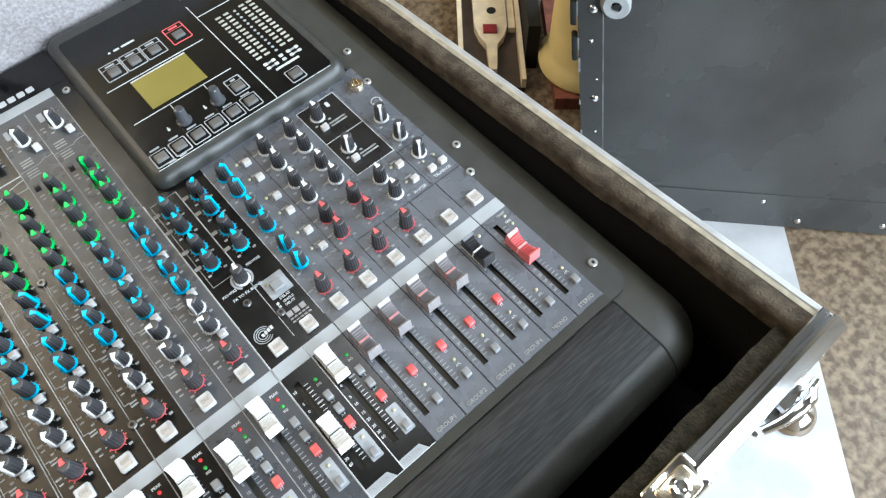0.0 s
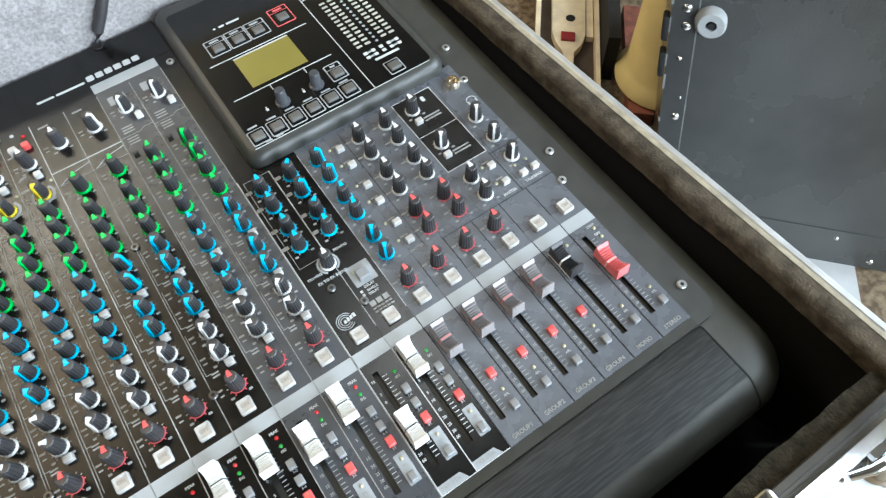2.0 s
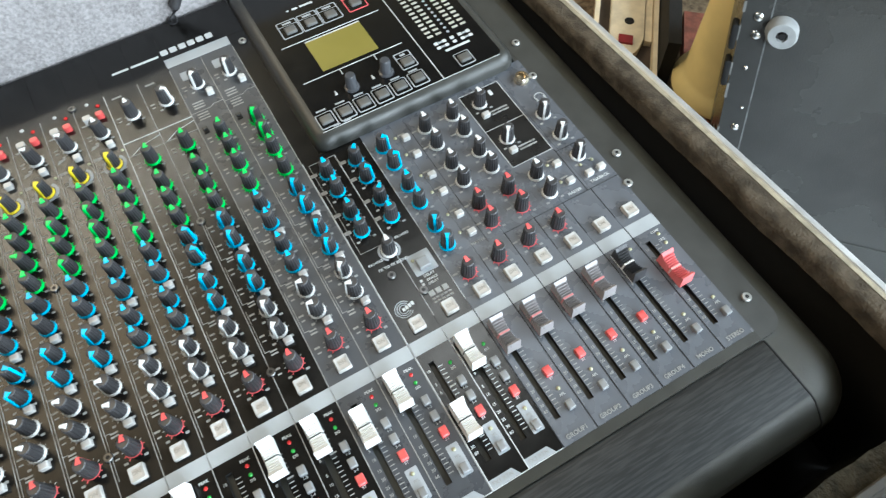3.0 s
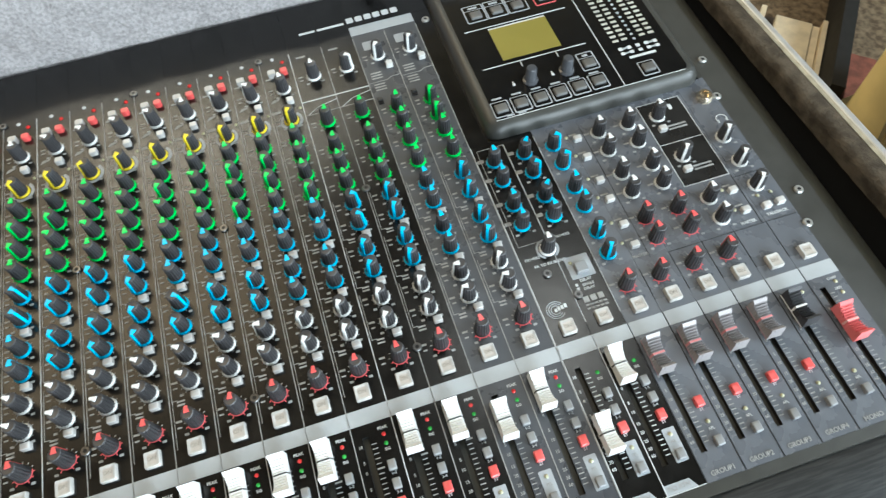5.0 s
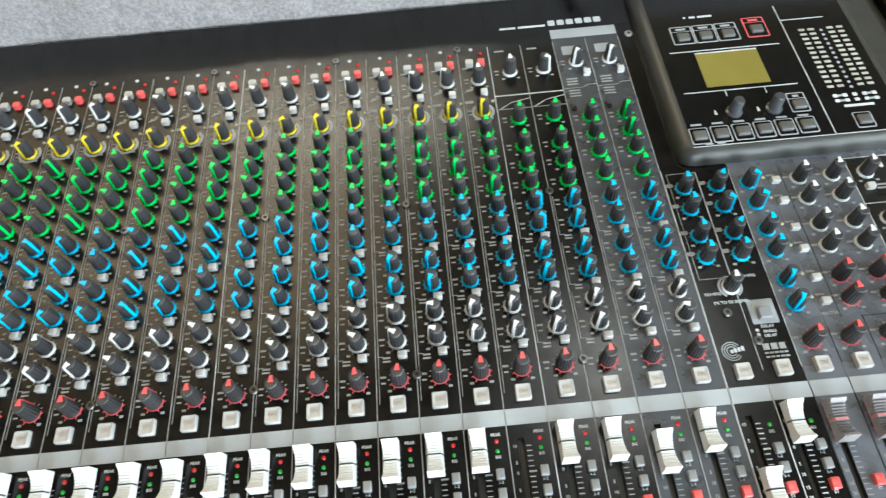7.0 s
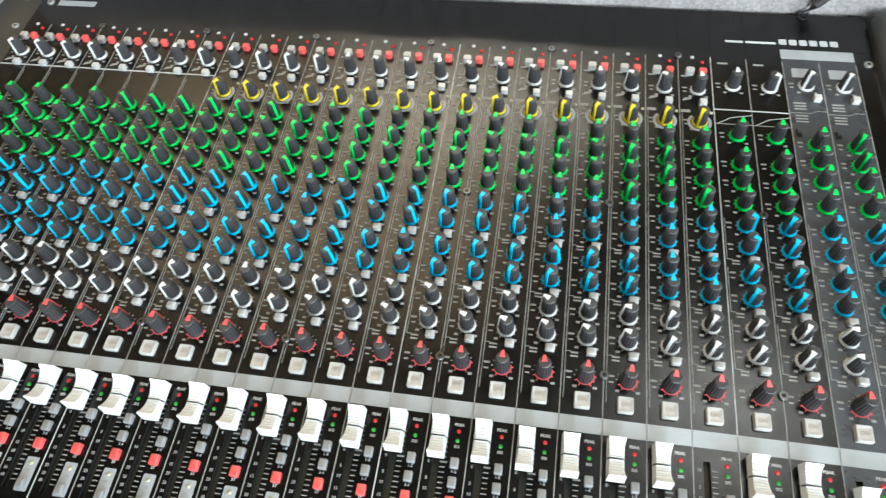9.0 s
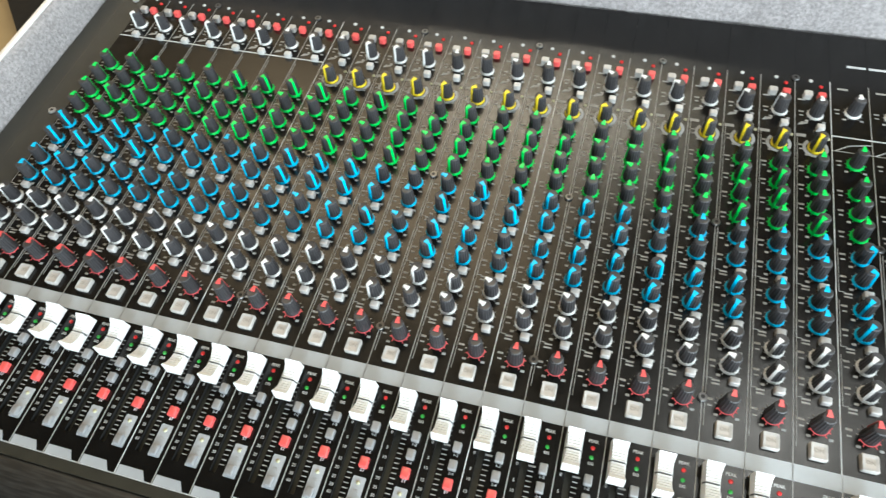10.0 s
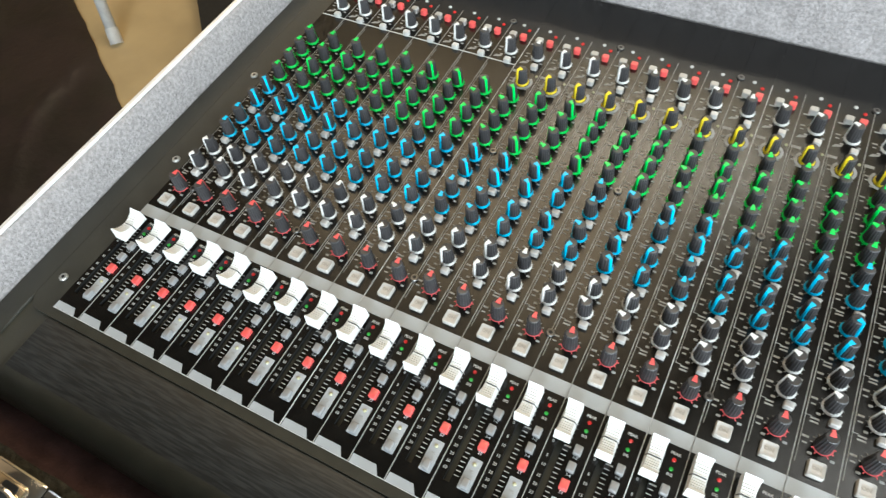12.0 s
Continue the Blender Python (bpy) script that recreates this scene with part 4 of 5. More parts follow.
# body of the console: top surround, cheeks, armrest
place("top_surround", Shape().box(0.0128, 0.7645, 0.36, 0.3630, -0.010, -0.0002).mesh("top_surround", [black_paint]), console, label="black moulded surround")
place("top_surround", Shape().box(0.693, 0.7646, 0.3195, 0.36, -0.010, -0.0001).mesh("top_surround", [black_paint]), console, label="black moulded surround")
place("top_surround", Shape().box(0.749, 0.7644, 0.155, 0.3195, -0.010, -0.0003).mesh("top_surround", [black_paint]), console, label="black moulded surround")
place("top_surround", Shape().box(0.7645, 0.7985, 0.159, 0.161, -0.010, -0.0003).mesh("top_surround", [black_paint]), console, label="black moulded surround")
place("top_surround", Shape().box(0.7985, 0.9475, 0.1655, 0.17, -0.0125, -0.0026).mesh("top_surround", [black_paint]), console, label="black moulded surround")


def trim_outline(sign, x_in, x_out, r):
    """A side trim that turns round the front corner."""
    pts = [(x_in, 0.3625), (x_in, -0.1215)]
    for i in range(9):
        t = radians(-90 + 90 * i / 8)
        pts.append((x_out - sign * r + sign * r * math.cos(t), -0.1215 + r + r * math.sin(t)))
    return pts + [(x_out, 0.3625)]


place("side_trim", Shape().prism(trim_outline(1, 0.9477, 0.9690, 0.013), -0.012, -0.0004, mid=(0.9583, 0.1)).mesh("side_trim", [trim_lit]), console, label="black side trim with a rounded front corner")
place("side_trim", Shape().prism(trim_outline(-1, 0.0128, -0.0095, 0.013), -0.012, -0.0004, mid=(0.0, 0.1)).mesh("side_trim", [trim_black]), console, label="black side trim with a rounded front corner")
place("side_trim", Shape().box(0.9441, 0.9477, 0.1655, 0.3625, -0.010, -0.0006).mesh("side_trim", [trim_lit]), console, label="black side trim")
place("trim_joint", Shape().prism(trim_outline(1, 0.9477, 0.9699, 0.0138), -0.012, -0.0022, mid=(0.9583, 0.1)).mesh("trim_joint", [slot_black]), console, label="dark joint round the side trim")
place("cheek_trim", Shape().rbox(-0.0302, -0.0097, -0.152, 0.3625, -0.014, -0.0010, 0.004, 0, 0.0008).mesh("cheek_trim", [trim_black]), console, label="black cheek beside the foam lining")
place("front_trim", Shape().box(0.0128, 0.9477, -0.1215, -0.1146, -0.012, -0.0004).mesh("front_trim", [trim_black]), console, label="black front trim")


def side_outline(inset):
    """Plan of the body with large rounded front corners."""
    a, b, f, r = -0.0275 + inset * 0.35, 0.9935 - inset, -0.1835 + inset, 0.039 - inset * 0.6
    pts = [(b, 0.366 - inset), (a, 0.366 - inset)]
    for i in range(9):
        t = radians(180 + 90 * i / 8)
        pts.append((a + r + r * math.cos(t), f + r + r * math.sin(t)))
    for i in range(9):
        t = radians(270 + 90 * i / 8)
        pts.append((b - r + r * math.cos(t), f + r + r * math.sin(t)))
    return pts


body = Shape().layers([(side_outline(0.004), -0.14), (side_outline(0.0), -0.06), (side_outline(0.0), -0.026), (side_outline(0.0014), -0.0205), (side_outline(0.0045), -0.0150), (side_outline(0.0090), -0.0102), (side_outline(0.0140), -0.0066), (side_outline(0.0190), -0.0046), (side_outline(0.028), -0.0035)])
place("body", body.mesh("body", [body_plastic], 1.0), console, label="black moulded console body with rounded cheeks")
arm = Shape()
bm = arm.bm
prof = [(-0.1222, -0.0105), (-0.1222, -0.0018), (-0.1250, -0.0006), (-0.1450, -0.0007), (-0.1640, -0.0010), (-0.1680, -0.0022), (-0.1740, -0.0068), (-0.1790, -0.0115), (-0.1812, -0.0150), (-0.1822, -0.0200), (-0.1825, -0.05), (-0.15, -0.05)]
ra, rb = [bm.verts.new((0.0155, y, z)) for y, z in prof], [bm.verts.new((0.9482, y, z)) for y, z in prof]
bm.faces.new(ra), bm.faces.new(rb[::-1])
for i in range(len(prof)):
    f = bm.faces.new((ra[i], rb[i], rb[(i + 1) % len(prof)], ra[(i + 1) % len(prof)]))
    f.material_index = 1 if prof[i][0] < -0.1635 else 0
seam = Shape()
bm = seam.bm
grown = [(y - (0.0003 if z < -0.003 else 0.0), z + 0.0003) for y, z in prof[1:10]] + [(-0.15, -0.04)]
ra, rb = [bm.verts.new((0.9483, y, z)) for y, z in grown], [bm.verts.new((0.9493, y, z)) for y, z in grown]
bm.faces.new(ra), bm.faces.new(rb[::-1])
for i in range(len(grown)):
    bm.faces.new((ra[i], rb[i], rb[(i + 1) % len(grown)], ra[(i + 1) % len(grown)]))
place("armrest_seam", seam.mesh("armrest_seam", [slot_black]), console, label="dark joint at the armrest end")
place("armrest", arm.mesh("armrest", [wood_dark, trim_black], 0.7), console, label="charcoal wood-grain armrest along the front")
place("name_tag", Shape().box(0.032, 0.0705, 0.3315, 0.3385, 0.0000, 0.0003).mesh("name_tag", [strip_grey]), console, label="blank pale grey write-on strip")
place("name_tag", Shape().box(0.6925, 0.7487, 0.3085, 0.3190, 0.0000, 0.0003).mesh("name_tag", [strip_grey]), console, label="blank pale grey write-on strip")
s = Shape()
for q in range(6):
    place("mark_block", Shape().rbox(0, 0.0062, 0, 0.0062, 0, 0.0003, 0.0012).mesh("mark_block", [ink]), console, (0.6925 + 0.0080 * q, 0.3250, 0))
s.box(0.650, 0.664, 0.3250, 0.3272, 0, 0.0003).box(0.666, 0.690, 0.3250, 0.3272, 0, 0.0003)
place("maker_mark", s.mesh("maker_mark", [ink]), console, label="thin pale printed bars")
for x, y in ((0.9595, -0.0940), (0.9475 + 0.0015, 0.0197), (0.9585, 0.0460), (0.9480, 0.1440), (0.9565, 0.1825), (0.0015, -0.092), (0.0035, 0.038), (0.0035, 0.150), (0.7585, 0.3060), (0.0035, 0.300), (0.0235, 0.3350), (-0.003, 0.3400)):
    place("screw", SCREW_BRIGHT, console, (x, y, 0.0), label="zinc-plated cup-head screw")

# ---- the flight case ----
case = thing("flight_case", (0.485, 0.09, FLOOR), "open flight case with aluminium edges and grey foam lining", "flight case")
RL, RR, RF, RB, RZ, LZ = -0.040, 1.016, -0.228, 0.425, 0.028, 0.034


def lean(me):
    """The right side of the case runs a little inwards and downwards to the back."""
    for v in me.vertices:
        v.co.x += 0.0035 - 0.025 * v.co.y
        if v.co.z > -0.3:
            v.co.z -= 0.0107 + 0.0333 * v.co.y
    return me


def wall(x0, x1, y0, y1, top, mat, name, label):
    me = Shape().box(x0, x1, y0, y1, FLOOR, top).mesh(name, [mat])
    place(name, lean(me) if x0 > 0.9 else me, case, label=label)


wall(RR - 0.0078, RR - 0.0042, RF + 0.004, RB - 0.004, RZ + 0.0036, ply, "side_panel", "plywood side panel")
wall(RR - 0.0041, RR + 0.0006, RF + 0.004, RB - 0.004, RZ - 0.010, board_black, "laminate_face", "black laminate outer face")
wall(RL - 0.0006, RL + 0.0041, RF + 0.004, RB - 0.004, LZ - 0.010, board_black, "laminate_face", "black laminate outer face")
wall(RL + 0.001, RR - 0.001, RF + 0.0004, RF + 0.0029, RZ - 0.010, board_black, "laminate_face", "black laminate outer face")
wall(RL + 0.001, RR - 0.001, RB - 0.0029, RB - 0.0004, 0.065, board_black, "laminate_face", "black laminate outer face")
wall(RL + 0.0042, RL + 0.009, RF + 0.004, RB - 0.004, -0.030, ply, "side_panel", "plywood side panel")
# near-black inner walls and bottom: the shade round the console is in their colour
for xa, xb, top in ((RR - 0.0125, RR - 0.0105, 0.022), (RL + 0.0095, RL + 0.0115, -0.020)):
    wall(xa, xb, RF + 0.011, RB - 0.011, top, slot_black, "inner_wall", "inner wall coloured near black for the gap's shade")
wall(RL + 0.012, RR - 0.013, RF + 0.0105, RF + 0.0125, -0.032, slot_black, "inner_wall", "inner wall coloured near black for the gap's shade")
wall(RL + 0.009, RR - 0.010, RF + 0.003, RF + 0.010, RZ - 0.002, ply, "front_panel", "plywood front panel")
wall(RL + 0.009, RR - 0.010, RB - 0.010, RB - 0.003, 0.075, ply, "back_panel", "plywood back panel")
place("base_panel", Shape().box(RL + 0.009, RR - 0.010, RF + 0.010, RB - 0.010, -0.152, -0.14).mesh("base_panel", [slot_black]), case, label="case bottom inside, near black for the gap's shade")


def foam_pad(x0, x1, y0, y1, z0, z1, mat, seed, nx, nz, axis, rough=1.0):
    """A soft pad whose inner face is a little uneven."""
    s = Shape()
    bm = s.bm
    noise_at = lambda a, b: rough * (noise.noise(Vector((a * 22, b * 22, seed))) * 0.0022 + noise.noise(Vector((a * 90, b * 90, seed + 5))) * 0.0008)
    face, back = [], []
    for j in range(nz + 1):
        z = z0 + (z1 - z0) * j / nz
        ra, rb = [], []
        for i in range(nx + 1):
            u = i / nx
            drop = 0.004 * max(0, (j / nz - 0.7) / 0.3) ** 2
            if axis == "x":
                y = y0 + (y1 - y0) * u
                sign = 1 if x1 > x0 else -1
                ra.append(bm.verts.new((x0 + sign * drop + noise_at(y, z), y, z + noise_at(y, 3.0))))
                rb.append(bm.verts.new((x1, y, z)))
            else:
                x = x0 + (x1 - x0) * u
                ra.append(bm.verts.new((x, y0 + drop * 2 + noise_at(x, z), z + noise_at(x, 3.0))))
                rb.append(bm.verts.new((x, y1, z)))
        face.append(ra), back.append(rb)
    for g in (face, back):
        for a, b in zip(g, g[1:]):
            for i in range(nx):
                bm.faces.new((a[i], a[i + 1], b[i + 1], b[i]))
    for i in range(nx):
        bm.faces.new((face[-1][i], face[-1][i + 1], back[-1][i + 1], back[-1][i]))
    return s.mesh("foam_lining", [mat], 1.2)


place("foam_lining", lean(foam_pad(RR - 0.0218, RR - 0.0080, RF + 0.012, 0.40, 0.0150, RZ + 0.0032, foam_brown, 1.0, 150, 12, "x", 0.7)), case, label="worn grey-brown foam lining")
place("foam_lining", foam_pad(RL + 0.0092, RL + 0.0045, RF + 0.012, 0.37, -0.022, LZ + 0.0015, foam, 2.0, 140, 12, "x", 0.45), case, label="pale grey foam lining")
place("foam_lining", foam_pad(RL + 0.012, RR - 0.012, 0.3672, RB - 0.010, -0.04, 0.07, foam, 3.0, 300, 32, "y", 1.4), case, label="pale grey foam lining")
place("foam_lining", foam_pad(RL + 0.012, RR - 0.012, RF + 0.0155, RF + 0.0102, -0.13, RZ - 0.008, foam_shaded, 4.0, 180, 16, "y"), case, label="foam lining with the front gap's shade in its colour")
maroon = material("maroon_lining", (0.055, 0.028, 0.024), 0.9, vary=0.25, scale=60, bump=0.8, bump_scale=300, spec=0.2)
pad = Shape()
bm = pad.bm
rows = []
for j in range(7):
    y = RF + 0.0165 + (-0.1815 - RF - 0.0165) * j / 6
    rows.append([bm.verts.new((-0.022 + 0.66 * i / 80, y, -0.030 + 0.004 * noise.noise(Vector((i * 0.35, j * 0.6, 2.0))) - 0.010 * (j / 6) ** 2 - 0.10 * max(0, (i - 70) / 10) ** 2)) for i in range(81)])
for a, b in zip(rows, rows[1:]):
    for i in range(80):
        bm.faces.new((a[i], a[i + 1], b[i + 1], b[i]))
for a, b in ((rows[0], RF + 0.0165), (rows[-1], -0.1815)):
    low = [bm.verts.new((v.co.x, b, -0.139)) for v in a]
    for i in range(80):
        bm.faces.new((a[i], a[i + 1], low[i + 1], low[i]))
place("front_padding", pad.mesh("front_padding", [maroon], 1.2), case, label="dark maroon padding in the front gap")


def rail(a, b, out, wide=1.0, metal=None):
    """Aluminium edging from a to b: a rounded lip, an upright web and a flange outside; 'out' points outwards."""
    a, b, out = Vector(a), Vector(b), Vector(out)
    s = Shape()
    bm = s.bm
    prof = [(-0.010, -0.001), (-0.010, 0.0012), (-0.0092, 0.0022), (-0.0055, 0.0026), (-0.0046, 0.0010), (-0.0030, 0.0010), (-0.0020, 0.0046), (0.0, 0.0054), (0.0022, 0.0042), (0.0076, 0.0002), (0.0084, -0.0030), (0.0084, -0.026), (0.0020, -0.026), (0.0020, -0.001)]
    if wide < 1:
        prof = [(-0.0030, -0.002), (-0.0030, 0.0022), (-0.0016, 0.0034), (0.0014, 0.0036), (0.0030, 0.0026), (0.0036, 0.0005), (0.0036, -0.026), (0.0020, -0.026), (0.0020, -0.002)]
    r0 = [bm.verts.new(a + out * q + Vector((0, 0, z))) for q, z in prof]
    r1 = [bm.verts.new(b + out * q + Vector((0, 0, z))) for q, z in prof]
    bm.faces.new(r0), bm.faces.new(r1[::-1])
    for i in range(len(prof)):
        bm.faces.new((r0[i], r1[i], r1[(i + 1) % len(prof)], r0[(i + 1) % len(prof)]))
    return s.mesh("edge_rail", [metal or aluminium], 0.4)


place("edge_rail", lean(rail((RR - 0.001, RF, RZ), (RR - 0.001, RB, RZ), (1, 0, 0), 0.42, rail_toned_down)), case, label="worn aluminium edging")
place("edge_rail", rail((RL + 0.001, RF, LZ), (RL + 0.001, RB, LZ), (-1, 0, 0), 0.42, rail_bright), case, label="worn aluminium edging")
place("edge_rail", rail((0.890, RF + 0.002, RZ), (RR + 0.009, RF + 0.002, RZ), (0, -1, 0)), case, label="worn aluminium edging")
place("edge_rail", rail((0.135, RF + 0.008, RZ), (0.860, RF + 0.002, RZ), (0, -1, 0)), case, label="worn aluminium edging")
place("edge_rail", rail((RL, RB - 0.002, 0.075), (RR, RB - 0.002, 0.075), (0, 1, 0)), case, label="worn aluminium edging")

# steel ball corner and latches on the front
hb = Shape().rbox(-0.010, 0.014, -0.003, 0.005, -0.003, 0.003, 0.002, 0, 0.001)
hb.tube([(-0.026, 0.000, -0.006), (-0.016, -0.004, 0.001), (-0.004, -0.006, 0.006), (0.006, -0.006, 0.006), (0.013, -0.003, 0.004)], [0.0028, 0.0034, 0.0040, 0.0038, 0.0028], 10)
place("hasp", hb.mesh("hasp", [chrome], 0.7), case, (0.9760, RF - 0.012, 0.006), label="bright steel hasp")
place("hasp_pin", Shape().tube([(0.980, RF - 0.016, 0.008), (0.994, RF - 0.014, 0.013)], [0.0034, 0.0026], 10).mesh("hasp_pin", [chrome], 0.9), case, label="bright steel pin")
ball = Shape().lathe([(0.0155 * math.cos(radians(a)), 0.0155 * math.sin(radians(a))) for a in range(-80, 90, 10)], 30)
place("ball_corner", ball.mesh("ball_corner", [chrome], 1.0), case, (0.9785, RF - 0.0175, -0.014), label="rounded bright steel cup")
for x, y, z in ((1.006, RF - 0.0048, 0.018), (1.000, RF - 0.0048, 0.010), (0.992, RF - 0.0048, 0.004), (0.945, RF - 0.010, 0.001)):
    place("rivet", Shape().lathe([(0.0026, 0), (0.0023, 0.0014), (0.0012, 0.002)], 10).mesh("rivet", [chrome]), case, (x, y, z), label="bright rivet")
lt = Shape()
lt.rbox(0.857, 0.893, RF - 0.008, RF + 0.014, RZ - 0.004, RZ + 0.0045, 0.003, 0, 0.001)
lt.rbox(0.863, 0.887, RF - 0.006, RF + 0.010, RZ + 0.0045, RZ + 0.0065, 0.003, 1, 0.0006)
lt.lathe([(0.006, RZ + 0.006), (0.006, RZ + 0.0085), (0.004, RZ + 0.0095), (0.002, RZ + 0.0085)], 16, at=(0.875, RF + 0.002), mat=0)
lt.tube([(0.859, RF - 0.006, RZ + 0.003), (0.847, RF - 0.008, RZ + 0.002), (0.839, RF - 0.006, RZ)], 0.003, 8)
place("latch", lt.mesh("latch", [chrome, brass], 0.6), case, label="zinc and brass latch plate")
lt = Shape().rbox(0.090, 0.134, RF - 0.006, RF + 0.019, RZ - 0.004, RZ + 0.003, 0.003, 0, 0.001)
lt.rbox(0.098, 0.126, RF - 0.003, RF + 0.013, RZ + 0.003, RZ + 0.0042, 0.003, 1, 0.0005)
lt.rbox(0.108, 0.120, RF + 0.001, RF + 0.011, RZ + 0.0042, RZ + 0.0050, 0.002, 2, 0.0003)
lt.tube([(0.100, RF + 0.004, RZ + 0.005), (0.108, RF + 0.006, RZ + 0.0065), (0.118, RF + 0.006, RZ + 0.0065), (0.127, RF + 0.004, RZ + 0.005)], 0.0018, 8)
place("latch", lt.mesh("latch", [chrome, brass, slot_black], 0.6), case, label="zinc and brass latch plate")

# cable lying over the back foam
cable = Shape().tube([(0.711, 0.3640, -0.050), (0.7128, 0.3620, -0.015), (0.7150, 0.3612, 0.0010), (0.7210, 0.3612, 0.0132), (0.7305, 0.3614, 0.0265), (0.7440, 0.3630, 0.0470), (0.7530, 0.3690, 0.0680), (0.7590, 0.3850, 0.0830), (0.7650, 0.4100, 0.0870), (0.770, 0.440, 0.070), (0.775, 0.47, -0.2), (0.78, 0.50, FLOOR + 0.005)], 0.0045, 12)
solid("cable", cable.mesh("cable", [knob_black], 1.2), (0, 0, 0), "thin black cable hanging over the foam lining", "cable")

# ---- things round the case ----
bd = thing("road_case", (1.45, -0.05, FLOOR), "black laminated road case with riveted edges standing on the floor", "road case")
ORIGIN, ALONG, RISE = Vector((1.287, 0.115, FLOOR)), Vector((0.6757, -0.7372, 0)), Vector((0, 0.196, 0.9806))
OUT = ALONG.cross(RISE).normalized()
if OUT.x > 0:
    OUT = -OUT
BOARD = Matrix((ALONG, RISE, OUT)).transposed()


def on_board(name, s, u, h, mat, label="", smooth=0.6):
    """Put a shape drawn flat (x along, y up, z outwards) on the leaning face."""
    for v in s.bm.verts:
        v.co = BOARD @ v.co
    return place(name, s.mesh(name, [mat], smooth), bd, ORIGIN + ALONG * u + RISE * h, label=label)


def slant(h):
    """The worn left edge of the panel runs outwards towards the top."""
    return -0.0235 * (h - 0.076)


def edge_band(u0, u1, z1):
    return Shape().prism([(u0, 0.076), (u1, 0.076), (u1 + slant(0.8), 0.8), (u0 + slant(0.8), 0.8)], 0, z1)


on_board("panel", Shape().prism([(0, 0.004), (0.9, 0.004), (0.9, 0.8), (slant(0.8), 0.8), (0, 0.076)], -0.30, 0), 0, 0, board_black, "scuffed black laminate panel")
on_board("edge_strip", edge_band(0, 0.030, 0.0015), 0, 0, board_black, "black riveted edge strip")
edge_grey = material("worn_grey_edge", (0.16, 0.165, 0.165), 0.4, vary=0.4, scale=40)
chip = material("chipped_pale_edge", (0.2, 0.2, 0.19), 0.6, vary=0.2)
on_board("edge_seam", edge_band(0.0302, 0.0316, 0.0012), 0, 0, edge_grey, "thin worn grey seam")
rng_chip = random.Random(5)
h0 = 0.09
while h0 < 0.42:
    ln = rng_chip.uniform(0.006, 0.03)
    on_board("chip", Shape().box(slant(h0) - 0.0012, slant(h0) + rng_chip.uniform(0.0004, 0.0018), h0, h0 + ln, -0.003, 0.0024), 0, 0, chip, "pale chipped edge")
    h0 += ln + rng_chip.uniform(0.008, 0.05)
on_board("edge_strip", Shape().box(0, 0.9, 0.004, 0.075, 0, 0.0018), 0, 0, board_black, "black riveted edge strip")
for u, h, r in ((0.016, 0.239, 0.0055), (0.018, 0.272, 0.0022), (0.018, 0.181, 0.0022), (0.010, 0.398, 0.006), (0.012, 0.375, 0.006), (0.274, 0.059, 0.0035), (0.334, 0.019, 0.0055), (0.46, 0.022, 0.0055), (0.010, 0.330, 0.003)):
    on_board("rivet", Shape().lathe([(r, 0.001), (r * 0.9, 0.0028), (r * 0.5, 0.004)], 14), u, h, chrome, "bright rivet", 0.9)
for h0, h1 in ((0.300, 0.335), (0.352, 0.384)):
    on_board("edge_clip", Shape().rbox(slant(h0) - 0.009, slant(h0) - 0.0014, h0, h1, -0.012, 0.004, 0.003, 0, 0.001), 0, 0, slot_black, "black clip on the panel edge")
on_board("rubber_foot", Shape().lathe([(0.0185, 0), (0.0175, 0.010), (0.015, 0.013), (0.0065, 0.013), (0.0055, 0.008)], 28), 0.038, 0.386, rubber, "round grey rubber foot", 0.8)
on_board("foot_screw", Shape().lathe([(0.0045, 0.008), (0.0040, 0.0135)], 14), 0.038, 0.386, slot_black)

# power strip in its tray
SW_AT, RGT, AWY = Vector((1.443, 0.50, 0)), Vector((0.733, -0.680, 0)), Vector((0.645, 0.765, 0))


def flat(pts):
    return [tuple((SW_AT + RGT * a + AWY * b).xy) for a, b in pts]


def rect(a0, a1, b0, b1):
    return flat([(a0, b0), (a1, b0), (a1, b1), (a0, b1)])


ps = thing("power_strip", (1.443, 0.50, FLOOR), "cream plastic power board with a red rocker switch", "power strip")
PZ = -0.492
place("tray", Shape().prism(rect(-0.06, 0.056, -0.13, 0.16), FLOOR, FLOOR + 0.012).mesh("tray", [brown_wood]), ps, label="brown tray")
for a0, a1 in ((-0.062, -0.053), (0.049, 0.057)):
    place("tray_side", Shape().prism(rect(a0, a1, -0.13, 0.16), FLOOR + 0.0121, PZ + 0.006).mesh("tray_side", [cream]), ps, label="scuffed cream edge")
plate_pts = flat([(-0.032, 0.15), (0.032, 0.15), (0.032, 0.012), (0.024, -0.016), (0.011, -0.036), (0.007, -0.10), (-0.007, -0.10), (-0.010, -0.036), (-0.022, -0.016), (-0.030, 0.012)])
place("body", Shape().prism(plate_pts, FLOOR + 0.0121, PZ).mesh("body", [cream], 0.6), ps, label="cream moulded body")
place("side_block", Shape().prism(rect(0.034, 0.047, 0.01, 0.15), FLOOR + 0.0121, PZ - 0.004).mesh("side_block", [cream]), ps)
place("rocker_switch", Shape().prism(rect(-0.014, 0.012, -0.010, 0.010), PZ, PZ + 0.005).mesh("rocker_switch", [dark_red]), ps, label="dark red rocker switch")
place("socket", Shape().lathe([(0.009, PZ + 0.0002), (0.009, PZ + 0.001)], 18, at=flat([(0.004, 0.052)])[0]).mesh("socket", [slot_black]), ps, label="round black socket")

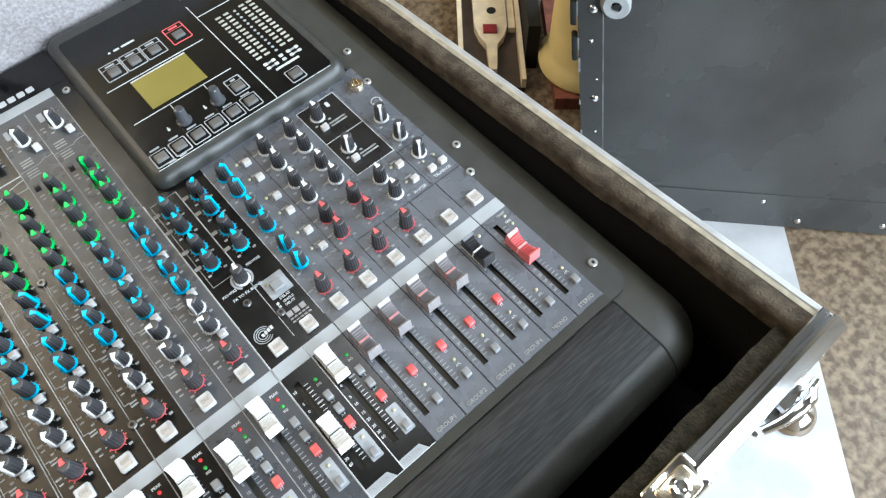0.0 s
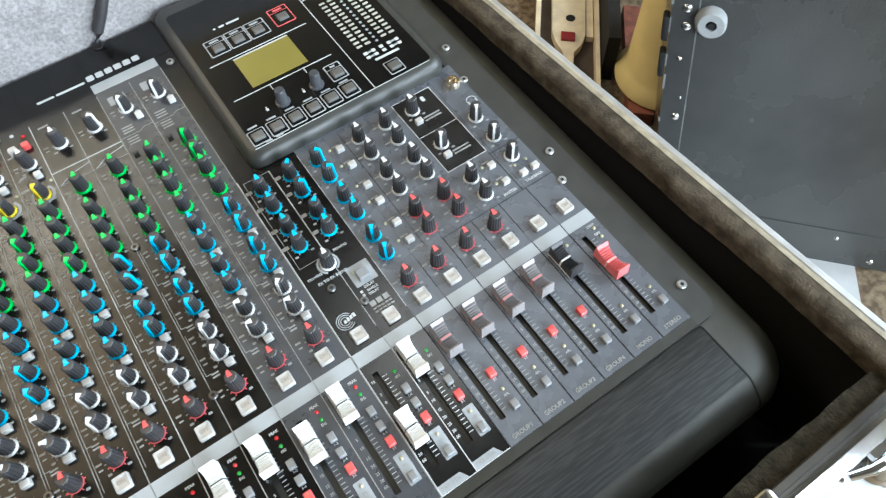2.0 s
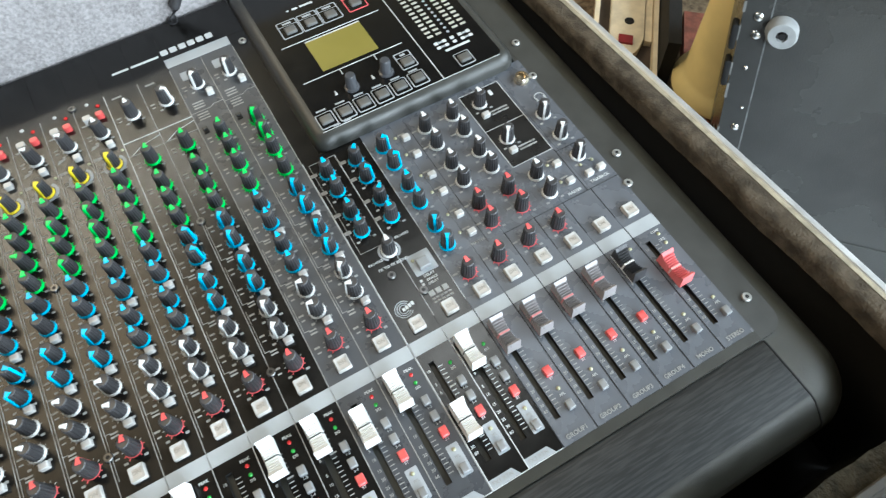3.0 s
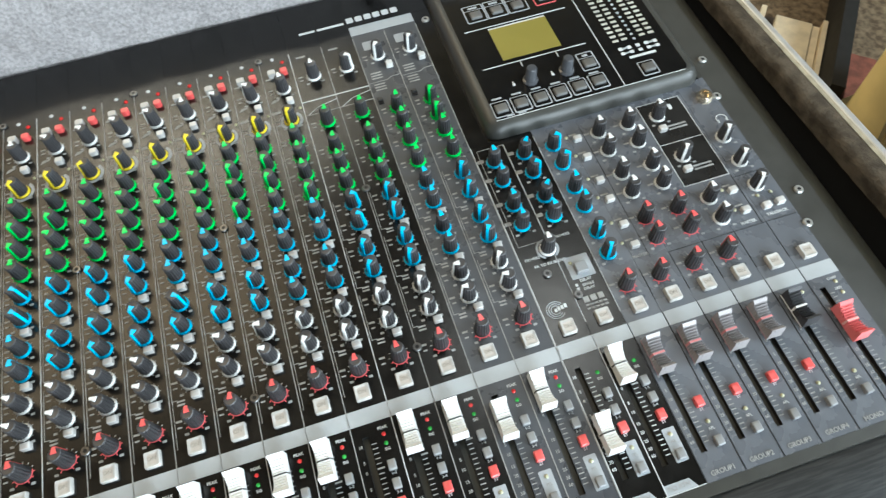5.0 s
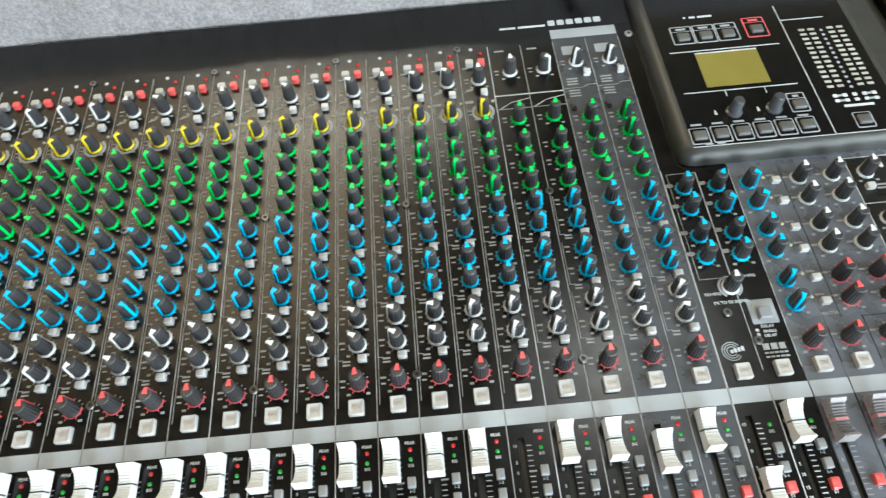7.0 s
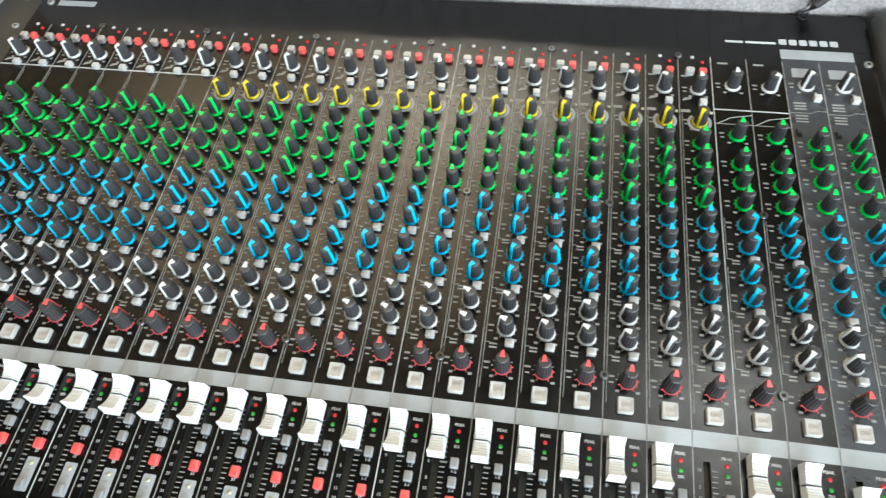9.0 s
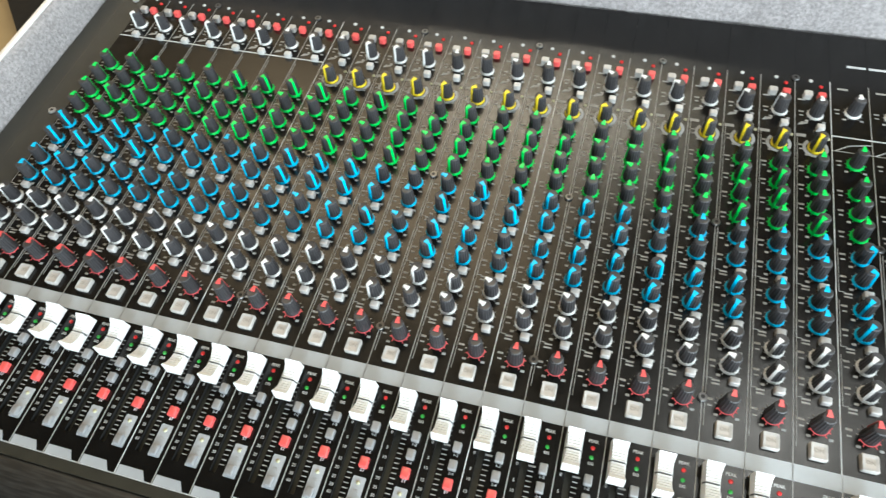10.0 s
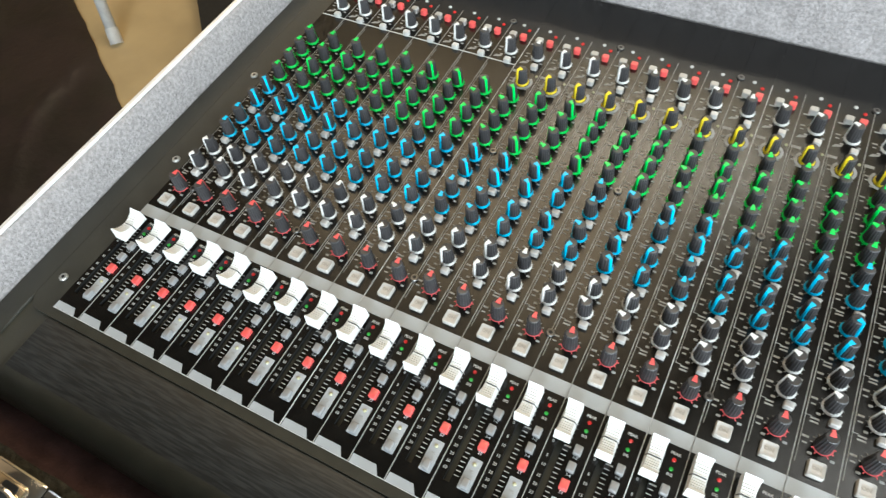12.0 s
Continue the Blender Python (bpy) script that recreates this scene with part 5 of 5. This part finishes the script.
# black block added to fill the dark gap by the tray, and yellow can behind
solid("black_plank", Shape().prism(rect(0.060, 0.082, -0.07, 0.30), FLOOR, FLOOR + 0.10).mesh("black_plank", [slot_black]), (0, 0, 0), "narrow black block added to fill the gap beside the drum", "plank")
terracotta = material("terracotta_block", (0.20, 0.065, 0.04), 0.8, vary=0.3, scale=60, bump=0.5, bump_scale=160)
for a0, a1 in ((0.105, 0.148), (0.151, 0.255)):
    solid("brick", Shape().prism(rect(a0, a1, -0.17, 0.10), FLOOR, FLOOR + 0.028).mesh("brick", [terracotta]), (0, 0, 0), "dusty red-brown brick lying under the drum", "brick", "bricks under the drum")
can = Shape().lathe([(0.080, FLOOR + 0.028), (0.086, FLOOR + 0.032), (0.087, FLOOR + 0.040), (0.075, FLOOR + 0.058), (0.071, FLOOR + 0.068), (0.070, FLOOR + 0.30), (0.058, FLOOR + 0.36), (0.03, FLOOR + 0.38)], 36, at=(1.515, 0.325))
solid("plastic_drum", can.mesh("plastic_drum", [yellow_can], 0.8), (0, 0, 0), "faded yellow plastic drum standing on the floor", "drum")

# furniture leg, dark cloth and black box on the other side
leg = thing("furniture_leg", (-0.886, 0.538, FLOOR), "slim grey metal furniture leg on the tan floor", "furniture leg")
place("tube", Shape().tube([(-0.900, 0.552, FLOOR + 0.030), (-1.00, 0.652, FLOOR + 0.225), (-1.16, 0.81, FLOOR + 0.475)], 0.0125, 14).mesh("tube", [rubber], 1.0), leg)
place("foot_cap", Shape().tube([(-0.886, 0.538, FLOOR + 0.0045), (-0.901, 0.553, FLOOR + 0.032)], [0.0150, 0.0142], 14).mesh("foot_cap", [foot_grey], 1.0), leg, label="pale grey plastic foot cap")
solid("black_box", Shape().prism([(-0.98, 0.915), (-0.665, 0.595), (-0.28, 0.77), (-0.45, 1.30)], FLOOR + 0.004, FLOOR + 0.055, 0, 0.02).mesh("black_box", [slot_black]), (0, 0, 0), "flat black box lying on the tan floor", "box")
ct = Shape()
bm = ct.bm
g = []
for j in range(91):
    row = []
    y = -0.5 + 1.35 * j / 90
    edge = -0.70 - 1.62 * max(0.0, y - 0.37) + 0.012 * noise.noise(Vector((0.0, y * 24, 1.0))) + 0.006 * noise.noise(Vector((4.0, y * 90, 1.0)))
    for i in range(101):
        xx = -2.1 + (edge + 2.1) * i / 100
        soft = 0.5 + 0.35 * noise.noise(Vector((xx * 5, y * 5, 0)))
        ridge = 1 - abs(noise.noise(Vector((xx * 4.5 + y * 3, y * 2.2 - xx * 1.5, 6.0)))) * 2
        row.append(bm.verts.new((xx, y, FLOOR + 0.006 + (1 - (i / 100) ** 16) * (0.035 * soft + 0.013 * max(0.0, ridge) ** 3))))
    g.append(row)
for a, b in zip(g, g[1:]):
    for i in range(100):
        bm.faces.new((a[i], a[i + 1], b[i + 1], b[i]))
solid("dark_cloth", ct.mesh("dark_cloth", [cloth_dark], 1.3), (0, 0, 0), "crumpled dark maroon cloth lying on the floor", "cloth")
